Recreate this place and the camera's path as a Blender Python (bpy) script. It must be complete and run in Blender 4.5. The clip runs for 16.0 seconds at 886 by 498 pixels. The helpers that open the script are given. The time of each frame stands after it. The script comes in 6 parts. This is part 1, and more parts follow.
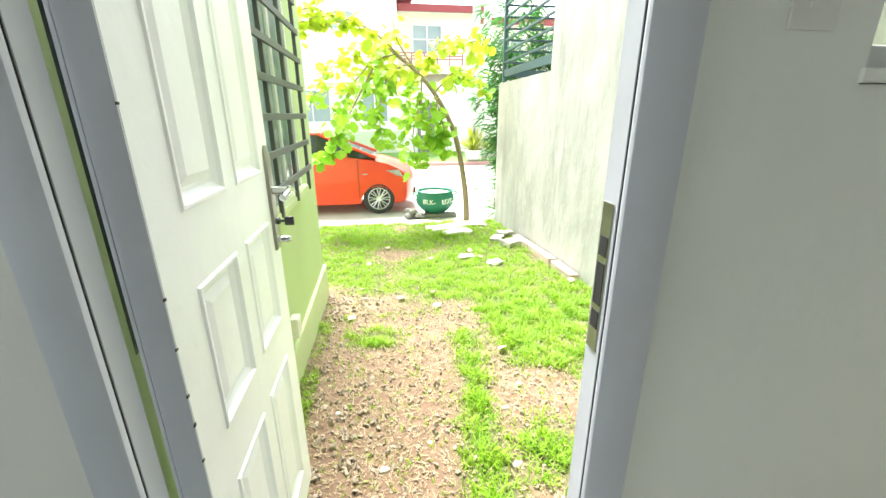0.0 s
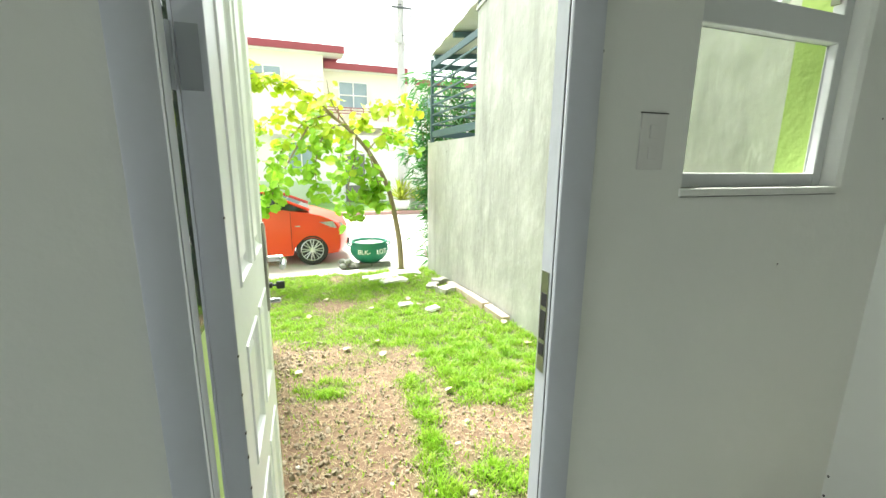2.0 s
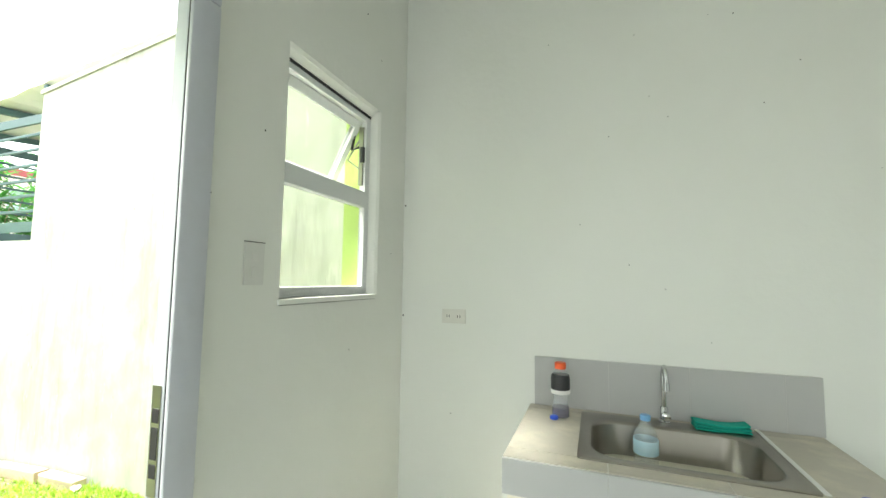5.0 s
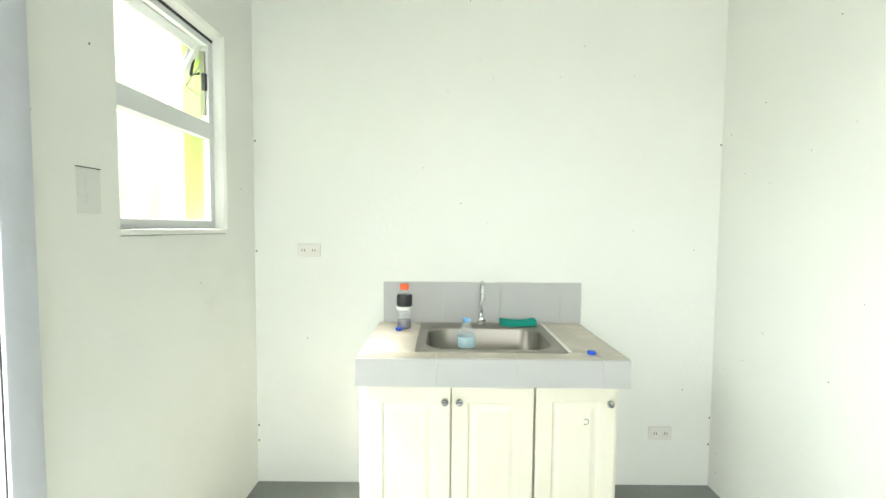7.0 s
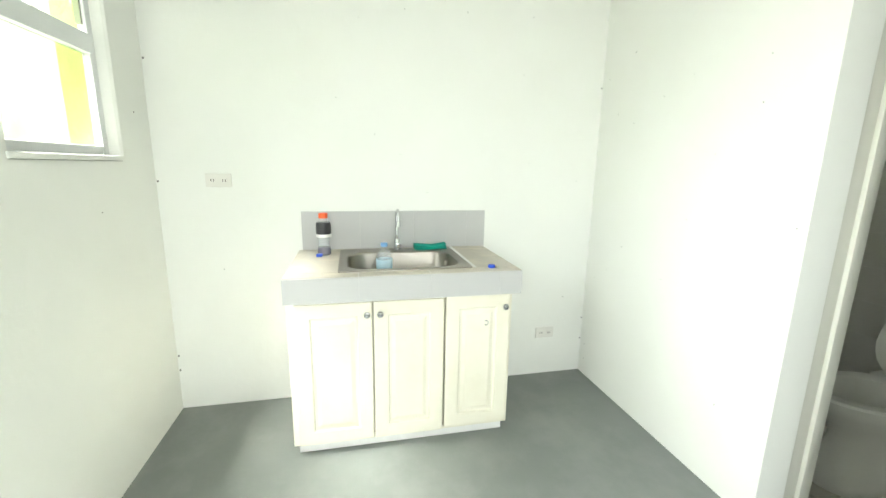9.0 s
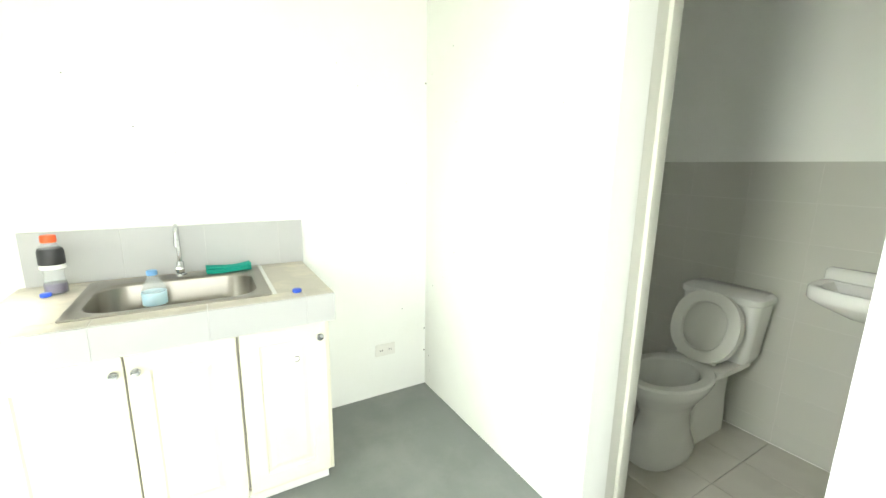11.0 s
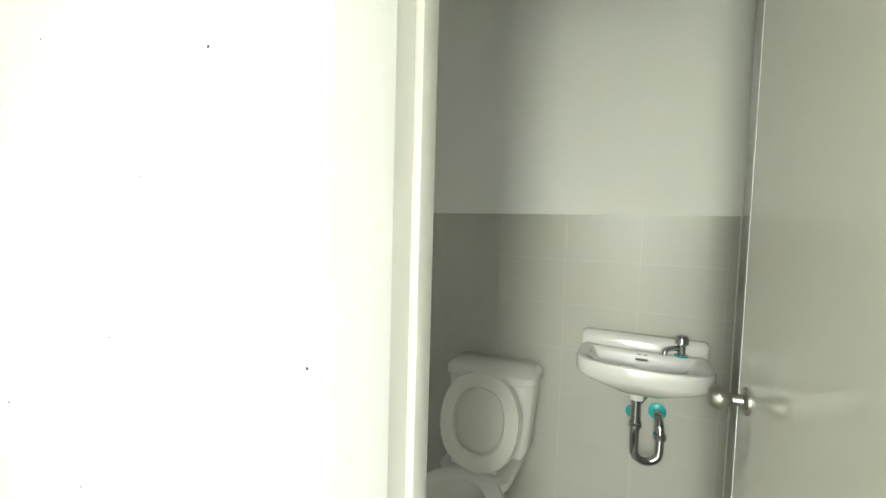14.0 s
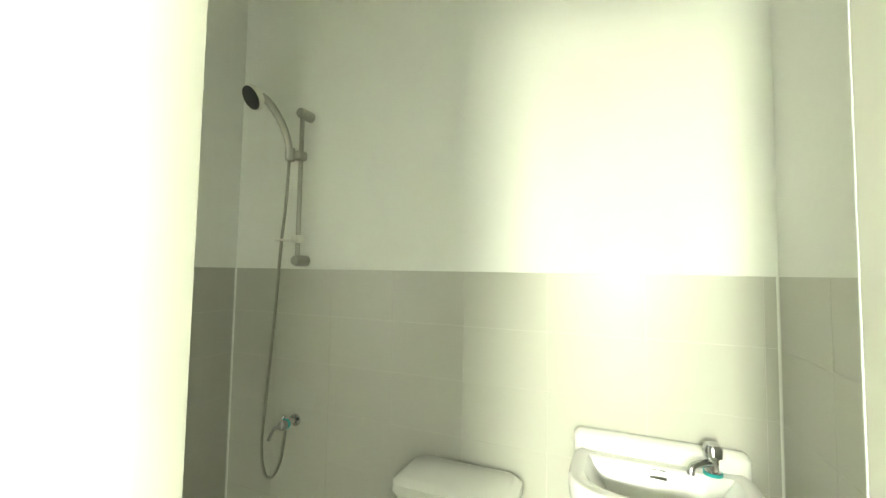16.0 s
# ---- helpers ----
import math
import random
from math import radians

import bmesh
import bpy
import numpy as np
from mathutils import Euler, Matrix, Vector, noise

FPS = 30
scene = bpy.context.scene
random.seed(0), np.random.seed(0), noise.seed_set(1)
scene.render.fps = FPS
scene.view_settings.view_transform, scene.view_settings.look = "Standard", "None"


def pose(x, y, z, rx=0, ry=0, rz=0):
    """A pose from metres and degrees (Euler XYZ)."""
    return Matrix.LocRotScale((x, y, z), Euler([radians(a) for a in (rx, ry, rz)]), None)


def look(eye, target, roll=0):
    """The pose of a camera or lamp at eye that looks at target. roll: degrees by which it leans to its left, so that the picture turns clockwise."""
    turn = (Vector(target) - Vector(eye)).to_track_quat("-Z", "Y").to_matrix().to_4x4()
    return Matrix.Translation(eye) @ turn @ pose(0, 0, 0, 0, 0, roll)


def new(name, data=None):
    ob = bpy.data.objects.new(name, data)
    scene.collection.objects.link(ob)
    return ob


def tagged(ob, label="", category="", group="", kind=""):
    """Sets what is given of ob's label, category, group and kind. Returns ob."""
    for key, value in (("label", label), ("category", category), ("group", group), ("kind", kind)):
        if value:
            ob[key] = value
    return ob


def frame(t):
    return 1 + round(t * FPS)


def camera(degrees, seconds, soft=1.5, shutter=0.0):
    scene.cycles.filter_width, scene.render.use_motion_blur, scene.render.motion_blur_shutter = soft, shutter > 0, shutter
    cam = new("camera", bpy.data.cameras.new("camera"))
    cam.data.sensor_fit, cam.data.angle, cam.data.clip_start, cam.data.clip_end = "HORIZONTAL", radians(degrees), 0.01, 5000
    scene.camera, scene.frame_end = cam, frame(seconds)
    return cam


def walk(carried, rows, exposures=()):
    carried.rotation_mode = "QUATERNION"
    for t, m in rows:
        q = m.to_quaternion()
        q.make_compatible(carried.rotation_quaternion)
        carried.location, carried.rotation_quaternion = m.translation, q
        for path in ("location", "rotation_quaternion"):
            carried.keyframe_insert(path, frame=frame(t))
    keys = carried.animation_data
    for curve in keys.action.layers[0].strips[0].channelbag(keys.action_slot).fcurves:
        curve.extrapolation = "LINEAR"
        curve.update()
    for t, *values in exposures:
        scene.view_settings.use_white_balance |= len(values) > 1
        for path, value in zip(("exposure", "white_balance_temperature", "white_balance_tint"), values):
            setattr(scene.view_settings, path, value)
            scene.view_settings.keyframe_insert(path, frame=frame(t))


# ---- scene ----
cam = camera(95.0, 16.0)
PATH = [
    (0, (0.135, 0.105, 1.254), (0.416, 1.982, 0.622), -0.2),
    (0.5, (0.128, 0.098, 1.257), (0.403, 1.975, 0.626), -0.2),
    (1, (0.077, 0.061, 1.281), (0.377, 1.935, 0.651), 0.0),
    (1.5, (-0.013, -0.012, 1.316), (0.352, 1.87, 0.745), 0.3),
    (2, (-0.043, -0.111, 1.364), (0.595, 1.739, 0.951), 0.6),
    (2.5, (-0.057, -0.234, 1.383), (0.886, 1.518, 1.18), 0.8),
    (3, (-0.079, -0.328, 1.386), (1.084, 1.298, 1.325), 0.9),
    (3.5, (-0.107, -0.369, 1.398), (1.26, 1.09, 1.435), 0.9),
    (4, (-0.134, -0.351, 1.404), (1.434, 0.885, 1.525), 0.9),
    (4.5, (-0.16, -0.303, 1.393), (1.596, 0.641, 1.55), 0.9),
    (5, (-0.192, -0.282, 1.376), (1.676, 0.416, 1.529), 0.8),
    (5.2, (-0.204, -0.289, 1.378), (1.696, 0.319, 1.518), 0.7),
    (7.5, (-0.46, -0.334, 1.301), (1.528, -0.433, 1.111), 0.7),
    (8, (-0.517, -0.291, 1.287), (1.454, -0.456, 0.991), 0.7),
    (8.5, (-0.553, -0.273, 1.287), (1.393, -0.554, 0.919), 0.8),
    (9, (-0.564, -0.293, 1.291), (1.349, -0.723, 0.894), 1.0),
    (9.2, (-0.568, -0.317, 1.272), (1.333, -0.799, 0.881), 0.6),
    (11.3, (-0.298, -0.664, 1.32), (1.321, -1.781, 0.954), 1.3),
    (11.5, (-0.228, -0.678, 1.324), (1.332, -1.884, 0.988), 1.5),
    (12, (-0.104, -0.759, 1.327), (1.285, -2.172, 1.059), 1.8),
    (12.5, (-0.028, -0.929, 1.321), (1.201, -2.495, 1.12), 1.8),
    (13, (0.02, -1.082, 1.304), (1.117, -2.748, 1.161), 1.7),
    (13.5, (0.068, -1.23, 1.295), (1.044, -2.971, 1.176), 1.8),
    (14, (0.108, -1.34, 1.291), (0.977, -3.138, 1.186), 1.6),
    (14.5, (0.112, -1.454, 1.298), (0.894, -3.293, 1.215), 1.8),
    (15, (0.098, -1.592, 1.327), (0.851, -3.445, 1.312), 0.8),
    (15.5, (0.132, -1.69, 1.341), (0.893, -3.539, 1.384), 0.7),
    (16, (0.185, -1.784, 1.362), (0.967, -3.621, 1.475), 1.0),
]
walk(cam, [(t, look(eye, target, roll)) for t, eye, target, roll in PATH],
     [(0, 2.23, 6420, 8), (1.5, 2.18, 6450, 6), (2.5, 1.74, 6480, -1), (4.0, 1.76, 6520, -3), (4.5, 2.42, 6560, 0), (5.0, 2.66, 6600, 3), (7.5, 3.5, 6600, 5), (9.0, 3.5, 6600, 5),
      (11.5, 4.0, 6800, 4), (12.5, 3.97, 6850, 4), (13.5, 3.87, 6900, 5), (14.5, 4.08, 6900, 5), (15.5, 4.68, 7350, 0), (16, 5.24, 7650, -5)])

# world, sun and large lights
world = bpy.data.worlds.new("sky")
scene.world = world
world.use_nodes = True
wn, wl = world.node_tree.nodes, world.node_tree.links
sky = wn.new("ShaderNodeTexSky")
sky.sky_type, sky.sun_disc = "NISHITA", False
sky.sun_elevation, sky.sun_rotation = radians(62), radians(349)
sky.dust_density, sky.air_density = 1.0, 1.0
soften = wn.new("ShaderNodeHueSaturation")
soften.inputs["Saturation"].default_value = 0.15
wl.new(sky.outputs[0], soften.inputs["Color"])
wl.new(soften.outputs[0], wn["Background"].inputs[0])
wn["Background"].inputs[1].default_value = 0.15


def sun_lamp(strength, angle, elevation, azimuth):
    d = bpy.data.lights.new("sun", "SUN")
    d.energy, d.angle, d.color = strength, radians(angle), (1.0, 0.97, 0.92)
    ob = new("sun", d)
    ob.matrix_world = pose(0, 0, 20, 90 - elevation, 0, 180 - azimuth)
    return ob


def window_light(name, place, target, w, h, watts, spread=180, colour=(0.95, 0.98, 1.0)):
    d = bpy.data.lights.new(name, "AREA")
    d.shape, d.size, d.size_y, d.energy, d.color, d.spread = "RECTANGLE", w, h, watts, colour, radians(spread)
    ob = new(name, d)
    ob.matrix_world = look(place, target)
    return ob


sun_lamp(4.2, 25, 62, 349)
window_light("west_window_daylight", (-3.93, -0.3, 1.6), (0, -0.5, 1.3), 1.7, 1.3, 4.6)
window_light("door_daylight", (0.115, 0.630, 1.0), (0.115, -1.0, 0.96), 0.62, 1.85, 1.3, 150)
window_light("door_skylight", (0.115, 0.52, 1.62), (0.115, -3.2, 0.22), 0.62, 0.60, 0.5, 75)


# materials
def mat(name, a, b=None, scale=6.0, rough=0.6, metal=0.0, bump=0.0, bump_scale=60.0, stain=None, stain_scale=1.2,
        stain_amount=0.5, spec=0.5, vary=0.0, stretch=(1, 1, 1), coat=0.0):
    m = bpy.data.materials.new(name)
    m.use_nodes = True
    n, l = m.node_tree.nodes, m.node_tree.links
    p = n["Principled BSDF"]
    p.inputs["Roughness"].default_value, p.inputs["Metallic"].default_value = rough, metal
    p.inputs["Specular IOR Level"].default_value = spec
    p.inputs["Coat Weight"].default_value = coat
    b = b or tuple(c * 0.9 for c in a)
    tc = n.new("ShaderNodeTexCoord")
    mp = n.new("ShaderNodeMapping")
    mp.inputs["Scale"].default_value = stretch
    l.new(tc.outputs["Object"], mp.inputs[0])
    no = n.new("ShaderNodeTexNoise")
    no.inputs["Scale"].default_value, no.inputs["Detail"].default_value = scale, 6
    l.new(mp.outputs[0], no.inputs["Vector"])
    mx = n.new("ShaderNodeMix")
    mx.data_type = "RGBA"
    mx.inputs["A"].default_value, mx.inputs["B"].default_value = (*a, 1), (*b, 1)
    l.new(no.outputs["Fac"], mx.inputs["Factor"])
    out = mx.outputs["Result"]
    if stain:
        n2 = n.new("ShaderNodeTexNoise")
        n2.inputs["Scale"].default_value, n2.inputs["Detail"].default_value = stain_scale, 9
        n2.inputs["Roughness"].default_value = 0.65
        l.new(mp.outputs[0], n2.inputs["Vector"])
        rp = n.new("ShaderNodeMapRange")
        rp.inputs["From Min"].default_value, rp.inputs["From Max"].default_value = 0.48, 0.72
        rp.inputs["To Max"].default_value = stain_amount
        l.new(n2.outputs["Fac"], rp.inputs["Value"])
        m2 = n.new("ShaderNodeMix")
        m2.data_type = "RGBA"
        m2.inputs["B"].default_value = (*stain, 1)
        l.new(out, m2.inputs["A"])
        l.new(rp.outputs[0], m2.inputs["Factor"])
        out = m2.outputs["Result"]
    if vary:
        oi = n.new("ShaderNodeObjectInfo")
        ge = n.new("ShaderNodeNewGeometry")
        ad = n.new("ShaderNodeMath")
        ad.operation = "ADD"
        l.new(oi.outputs["Random"], ad.inputs[0])
        l.new(ge.outputs["Random Per Island"], ad.inputs[1])
        r = n.new("ShaderNodeMapRange")
        r.inputs["From Max"].default_value = 2.0
        r.inputs["To Min"].default_value, r.inputs["To Max"].default_value = 1 - vary, 1 + vary
        l.new(ad.outputs[0], r.inputs["Value"])
        hs = n.new("ShaderNodeHueSaturation")
        l.new(r.outputs[0], hs.inputs["Value"])
        l.new(out, hs.inputs["Color"])
        out = hs.outputs[0]
    l.new(out, p.inputs["Base Color"])
    if bump:
        nb = n.new("ShaderNodeTexNoise")
        nb.inputs["Scale"].default_value, nb.inputs["Detail"].default_value = bump_scale, 5
        l.new(mp.outputs[0], nb.inputs["Vector"])
        bp = n.new("ShaderNodeBump")
        bp.inputs["Strength"].default_value, bp.inputs["Distance"].default_value = bump, 0.01
        l.new(nb.outputs["Fac"], bp.inputs["Height"])
        l.new(bp.outputs[0], p.inputs["Normal"])
    return m


def glass_mat(name, tint=(0.97, 0.99, 0.98), rough=0.0, ior=1.45):
    m = mat(name, tint, tint, rough=rough)
    p = m.node_tree.nodes["Principled BSDF"]
    p.inputs["Transmission Weight"].default_value, p.inputs["IOR"].default_value = 1.0, ior
    return m


def leaf_mat(name, a, b, vary=0.25):
    m = mat(name, a, b, scale=9, rough=0.5, vary=vary)
    p = m.node_tree.nodes["Principled BSDF"]
    n, l = m.node_tree.nodes, m.node_tree.links
    src = p.inputs["Base Color"].links[0].from_socket
    tr = n.new("ShaderNodeBsdfTranslucent")
    mx = n.new("ShaderNodeMixShader")
    mx.inputs[0].default_value = 0.45
    l.new(src, tr.inputs[0])
    l.new(p.outputs[0], mx.inputs[1])
    l.new(tr.outputs[0], mx.inputs[2])
    l.new(mx.outputs[0], n["Material Output"].inputs[0])
    return m


M_WALL = mat("white_wall_paint", (0.80, 0.81, 0.77), (0.76, 0.77, 0.73), 2.5, 0.75, bump=0.12, bump_scale=35, stain=(0.72, 0.72, 0.66), stain_scale=1.5, stain_amount=0.25)
M_CEIL = mat("ceiling_paint", (0.80, 0.79, 0.75), None, 3, 0.8, bump=0.05)
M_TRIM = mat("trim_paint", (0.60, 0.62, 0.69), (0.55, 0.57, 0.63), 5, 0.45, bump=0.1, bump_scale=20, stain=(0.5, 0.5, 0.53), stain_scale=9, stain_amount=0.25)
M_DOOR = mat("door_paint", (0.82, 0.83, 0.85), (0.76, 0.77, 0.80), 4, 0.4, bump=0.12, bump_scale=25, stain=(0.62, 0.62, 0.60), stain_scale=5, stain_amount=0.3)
# toned down for the shaded trim; the lit hinge jamb uses M_DOOR
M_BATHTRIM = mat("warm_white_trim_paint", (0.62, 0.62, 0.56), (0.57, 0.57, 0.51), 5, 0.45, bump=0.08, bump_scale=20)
M_BATHDOOR = mat("glossy_door_laminate", (0.70, 0.70, 0.63), (0.67, 0.67, 0.60), 3, 0.05, spec=0.8)
M_GREEN = mat("lime_green_paint", (0.48, 0.60, 0.29), (0.41, 0.53, 0.24), 3, 0.8, bump=0.35, bump_scale=45, stain=(0.5, 0.58, 0.36), stain_scale=1.5, stain_amount=0.5)
M_LIME = mat("deep_lime_paint", (0.41, 0.56, 0.16), (0.36, 0.49, 0.13), 3, 0.85, bump=0.3, bump_scale=40)
M_GREENTRIM = mat("pale_green_trim", (0.55, 0.63, 0.36), None, 5, 0.8, bump=0.3)
M_CONC = mat("grey_concrete_plaster", (0.45, 0.45, 0.42), (0.35, 0.35, 0.325), 3.5, 0.9, bump=0.6, bump_scale=6, stain=(0.58, 0.58, 0.55), stain_scale=2.6, stain_amount=0.7, stretch=(1, 1, 0.65))
M_CONC.node_tree.nodes["Bump"].inputs["Distance"].default_value = 0.02


def streaked(m, colour, scale, stretch, lo, hi, amount):
    """Lay stains of one colour over a material, drawn out along an axis."""
    n, l = m.node_tree.nodes, m.node_tree.links
    p = n["Principled BSDF"]
    src = p.inputs["Base Color"].links[0].from_socket
    tc, mp = n.new("ShaderNodeTexCoord"), n.new("ShaderNodeMapping")
    mp.inputs["Scale"].default_value = stretch
    l.new(tc.outputs["Object"], mp.inputs[0])
    no = n.new("ShaderNodeTexNoise")
    no.inputs["Scale"].default_value, no.inputs["Detail"].default_value, no.inputs["Roughness"].default_value = scale, 8, 0.7
    l.new(mp.outputs[0], no.inputs["Vector"])
    r = n.new("ShaderNodeMapRange")
    r.inputs["From Min"].default_value, r.inputs["From Max"].default_value, r.inputs["To Max"].default_value = lo, hi, amount
    l.new(no.outputs["Fac"], r.inputs["Value"])
    mx = n.new("ShaderNodeMix")
    mx.data_type = "RGBA"
    mx.inputs["B"].default_value = (*colour, 1)
    l.new(src, mx.inputs["A"])
    l.new(r.outputs[0], mx.inputs["Factor"])
    l.new(mx.outputs["Result"], p.inputs["Base Color"])


streaked(M_CONC, (0.17, 0.17, 0.155), 2.2, (1, 1.6, 0.22), 0.50, 0.75, 0.65)
streaked(M_CONC, (0.60, 0.60, 0.57), 9, (1, 1.6, 0.5), 0.60, 0.70, 0.75)
streaked(M_CONC, (0.13, 0.12, 0.10), 14, (1, 1.3, 0.5), 0.66, 0.72, 0.6)
M_CEMENT = mat("grey_cement_floor", (0.215, 0.232, 0.222), (0.17, 0.186, 0.178), 5, 0.55, bump=0.1, bump_scale=30, stain=(0.28, 0.29, 0.275), stain_scale=2, stain_amount=0.6)
M_GROUT = mat("grout", (0.68, 0.68, 0.64), None, 12, 0.9)
M_KTILE = mat("light_grey_tile", (0.47, 0.47, 0.465), (0.43, 0.43, 0.43), 7, 0.35, vary=0.015)
M_TOPTILE = mat("beige_counter_tile", (0.52, 0.48, 0.41), (0.45, 0.42, 0.36), 6, 0.4, bump=0.1, stain=(0.68, 0.62, 0.50), stain_scale=7, stain_amount=0.8, vary=0.05)
M_BTILE = mat("grey_bath_tile", (0.46, 0.46, 0.41), (0.43, 0.43, 0.385), 4, 0.33, vary=0.01)
M_BFLOOR = mat("grey_bath_floor_tile", (0.56, 0.54, 0.48), (0.49, 0.475, 0.42), 6, 0.4, stain=(0.42, 0.40, 0.35), stain_scale=4, stain_amount=0.4, vary=0.04)
M_CREAM = mat("cream_cabinet_paint", (0.80, 0.77, 0.66), (0.76, 0.73, 0.61), 5, 0.45, bump=0.05, stain=(0.68, 0.62, 0.45), stain_scale=6, stain_amount=0.25)
M_CHROME = mat("chrome", (0.58, 0.59, 0.60), None, 5, 0.1, 1.0)
M_SATIN = mat("satin_nickel", (0.40, 0.39, 0.35), None, 30, 0.33, 1.0)
M_STEEL = mat("brushed_steel", (0.36, 0.34, 0.30), (0.30, 0.28, 0.25), 8, 0.34, 1.0, bump=0.05, bump_scale=120, stretch=(1, 0.1, 1))
M_CERAMIC = mat("white_ceramic", (0.80, 0.80, 0.76), None, 3, 0.14, coat=0.4)
M_SEAT = mat("white_seat_plastic", (0.76, 0.76, 0.70), None, 3, 0.3)
M_PLASTIC = mat("ivory_plastic", (0.74, 0.73, 0.68), None, 8, 0.4)
M_ALU = mat("white_window_frame", (0.70, 0.72, 0.72), (0.66, 0.68, 0.68), 6, 0.4, bump=0.03)
M_HINGE = mat("grey_painted_hinge", (0.36, 0.38, 0.42), None, 9, 0.5)
M_SWITCH = mat("grey_ivory_plastic", (0.72, 0.72, 0.69), (0.66, 0.66, 0.63), 14, 0.45)
M_PATCH = mat("bare_beige_patch", (0.42, 0.39, 0.31), (0.36, 0.34, 0.27), 9, 0.5)
M_BLACK = mat("black_plastic", (0.02, 0.02, 0.022), (0.035, 0.035, 0.04), 20, 0.45)
M_DARK = mat("dark_recess", (0.03, 0.03, 0.03), None, 20, 0.8)
M_RUBBER = mat("tyre_rubber", (0.025, 0.025, 0.027), (0.04, 0.04, 0.04), 40, 0.8)
M_TEALP = mat("teal_plastic", (0.02, 0.42, 0.42), None, 8, 0.35)
M_CLOTH = mat("teal_cloth", (0.01, 0.40, 0.31), (0.01, 0.32, 0.25), 30, 0.9, bump=0.4, bump_scale=300)
M_BLUECAP = mat("blue_cap_plastic", (0.03, 0.10, 0.62), None, 20, 0.35)
M_PALECAP = mat("pale_blue_cap_plastic", (0.22, 0.46, 0.78), None, 20, 0.35)
M_ORANGECAP = mat("orange_cap_plastic", (0.85, 0.12, 0.03), None, 20, 0.4)
M_LABELBLUE = mat("blue_label", (0.33, 0.66, 0.85), (0.75, 0.85, 0.90), 14, 0.4)
M_PURPLE = mat("purple_drink", (0.05, 0.02, 0.09), None, 5, 0.1)
M_WHITE = mat("white_lettering", (0.82, 0.82, 0.80), None, 20, 0.6)
M_PET = mat("clear_plastic_bottle", (0.80, 0.86, 0.88), None, 8, 0.12)
M_PET.node_tree.nodes["Principled BSDF"].inputs["Alpha"].default_value = 0.22
M_GLASS = glass_mat("window_glass", (0.66, 0.68, 0.67), ior=1.05)
M_TEALSTEEL = mat("dark_teal_steel", (0.05, 0.11, 0.12), (0.04, 0.08, 0.09), 12, 0.55, bump=0.2)
M_BLACKSTEEL = mat("black_painted_steel", (0.08, 0.09, 0.09), None, 12, 0.5)
M_CAR = mat("orange_red_car_paint", (0.74, 0.052, 0.020), None, 2, 0.30, coat=0.45)
M_CARGLASS = mat("tinted_car_glass", (0.03, 0.04, 0.04), None, 3, 0.05)
M_RIM = mat("alloy_wheel", (0.62, 0.62, 0.63), None, 10, 0.3, 0.9)
M_LAMP = mat("headlight_lens", (0.58, 0.60, 0.62), (0.22, 0.24, 0.26), 14, 0.1)
M_POT = mat("dark_green_pot_paint", (0.015, 0.20, 0.12), (0.012, 0.15, 0.09), 8, 0.5, bump=0.2, stain=(0.05, 0.26, 0.18), stain_scale=4)
M_ROAD = mat("pale_concrete_road", (0.55, 0.54, 0.50), (0.47, 0.46, 0.43), 1.5, 0.9, bump=0.3, bump_scale=40, stain=(0.40, 0.39, 0.36), stain_scale=0.6, stain_amount=0.5)
M_STONE = mat("pale_stone", (0.50, 0.48, 0.43), (0.38, 0.36, 0.32), 14, 0.9, bump=0.5, bump_scale=30, vary=0.2)
M_GRAVEL = mat("brown_grey_gravel", (0.38, 0.31, 0.235), (0.25, 0.20, 0.15), 30, 0.9, vary=0.3)
M_SLAB = mat("white_concrete_slab", (0.68, 0.67, 0.63), (0.55, 0.54, 0.50), 9, 0.9, bump=0.5, bump_scale=25)
M_BLOCK = mat("dark_concrete_block", (0.22, 0.22, 0.20), (0.15, 0.15, 0.14), 15, 0.95, bump=0.6, bump_scale=40)
M_PLANK = mat("weathered_board", (0.50, 0.40, 0.32), (0.38, 0.29, 0.23), 8, 0.9, bump=0.4, stain=(0.6, 0.55, 0.48), stain_scale=6)
M_DRY = mat("dry_straw", (0.45, 0.36, 0.23), (0.27, 0.20, 0.12), 20, 0.9, vary=0.25)
M_BARK = mat("pale_bark", (0.36, 0.28, 0.18), (0.22, 0.165, 0.11), 18, 0.9, bump=0.7, bump_scale=60)
M_GRASS = leaf_mat("grass_blades", (0.15, 0.37, 0.02), (0.36, 0.48, 0.045), 0.6)
M_LEAF = leaf_mat("lime_tree_leaves", (0.17, 0.42, 0.03), (0.38, 0.55, 0.05), 0.45)
M_LEAFY = leaf_mat("yellow_tree_leaves", (0.58, 0.62, 0.04), (0.34, 0.52, 0.04), 0.35)
M_BAMBOO = leaf_mat("dark_bamboo_leaves", (0.05, 0.22, 0.05), (0.12, 0.32, 0.07), 0.5)
M_CROTON = leaf_mat("yellow_croton_leaves", (0.50, 0.48, 0.04), (0.20, 0.35, 0.05), 0.3)
M_LAWN = mat("far_lawn", (0.14, 0.30, 0.06), (0.22, 0.36, 0.10), 3, 0.9, bump=0.5)
M_HOUSE = mat("cream_house_wall", (0.80, 0.76, 0.64), (0.76, 0.72, 0.60), 1.2, 0.85, bump=0.1)
M_HOUSEW = mat("white_house_wall", (0.78, 0.78, 0.75), None, 1.2, 0.85, bump=0.1)
M_HOUSEG = mat("pale_green_house_base", (0.52, 0.62, 0.45), None, 2, 0.85)
M_ROOF = mat("maroon_roof", (0.30, 0.06, 0.07), (0.24, 0.045, 0.055), 4, 0.6)
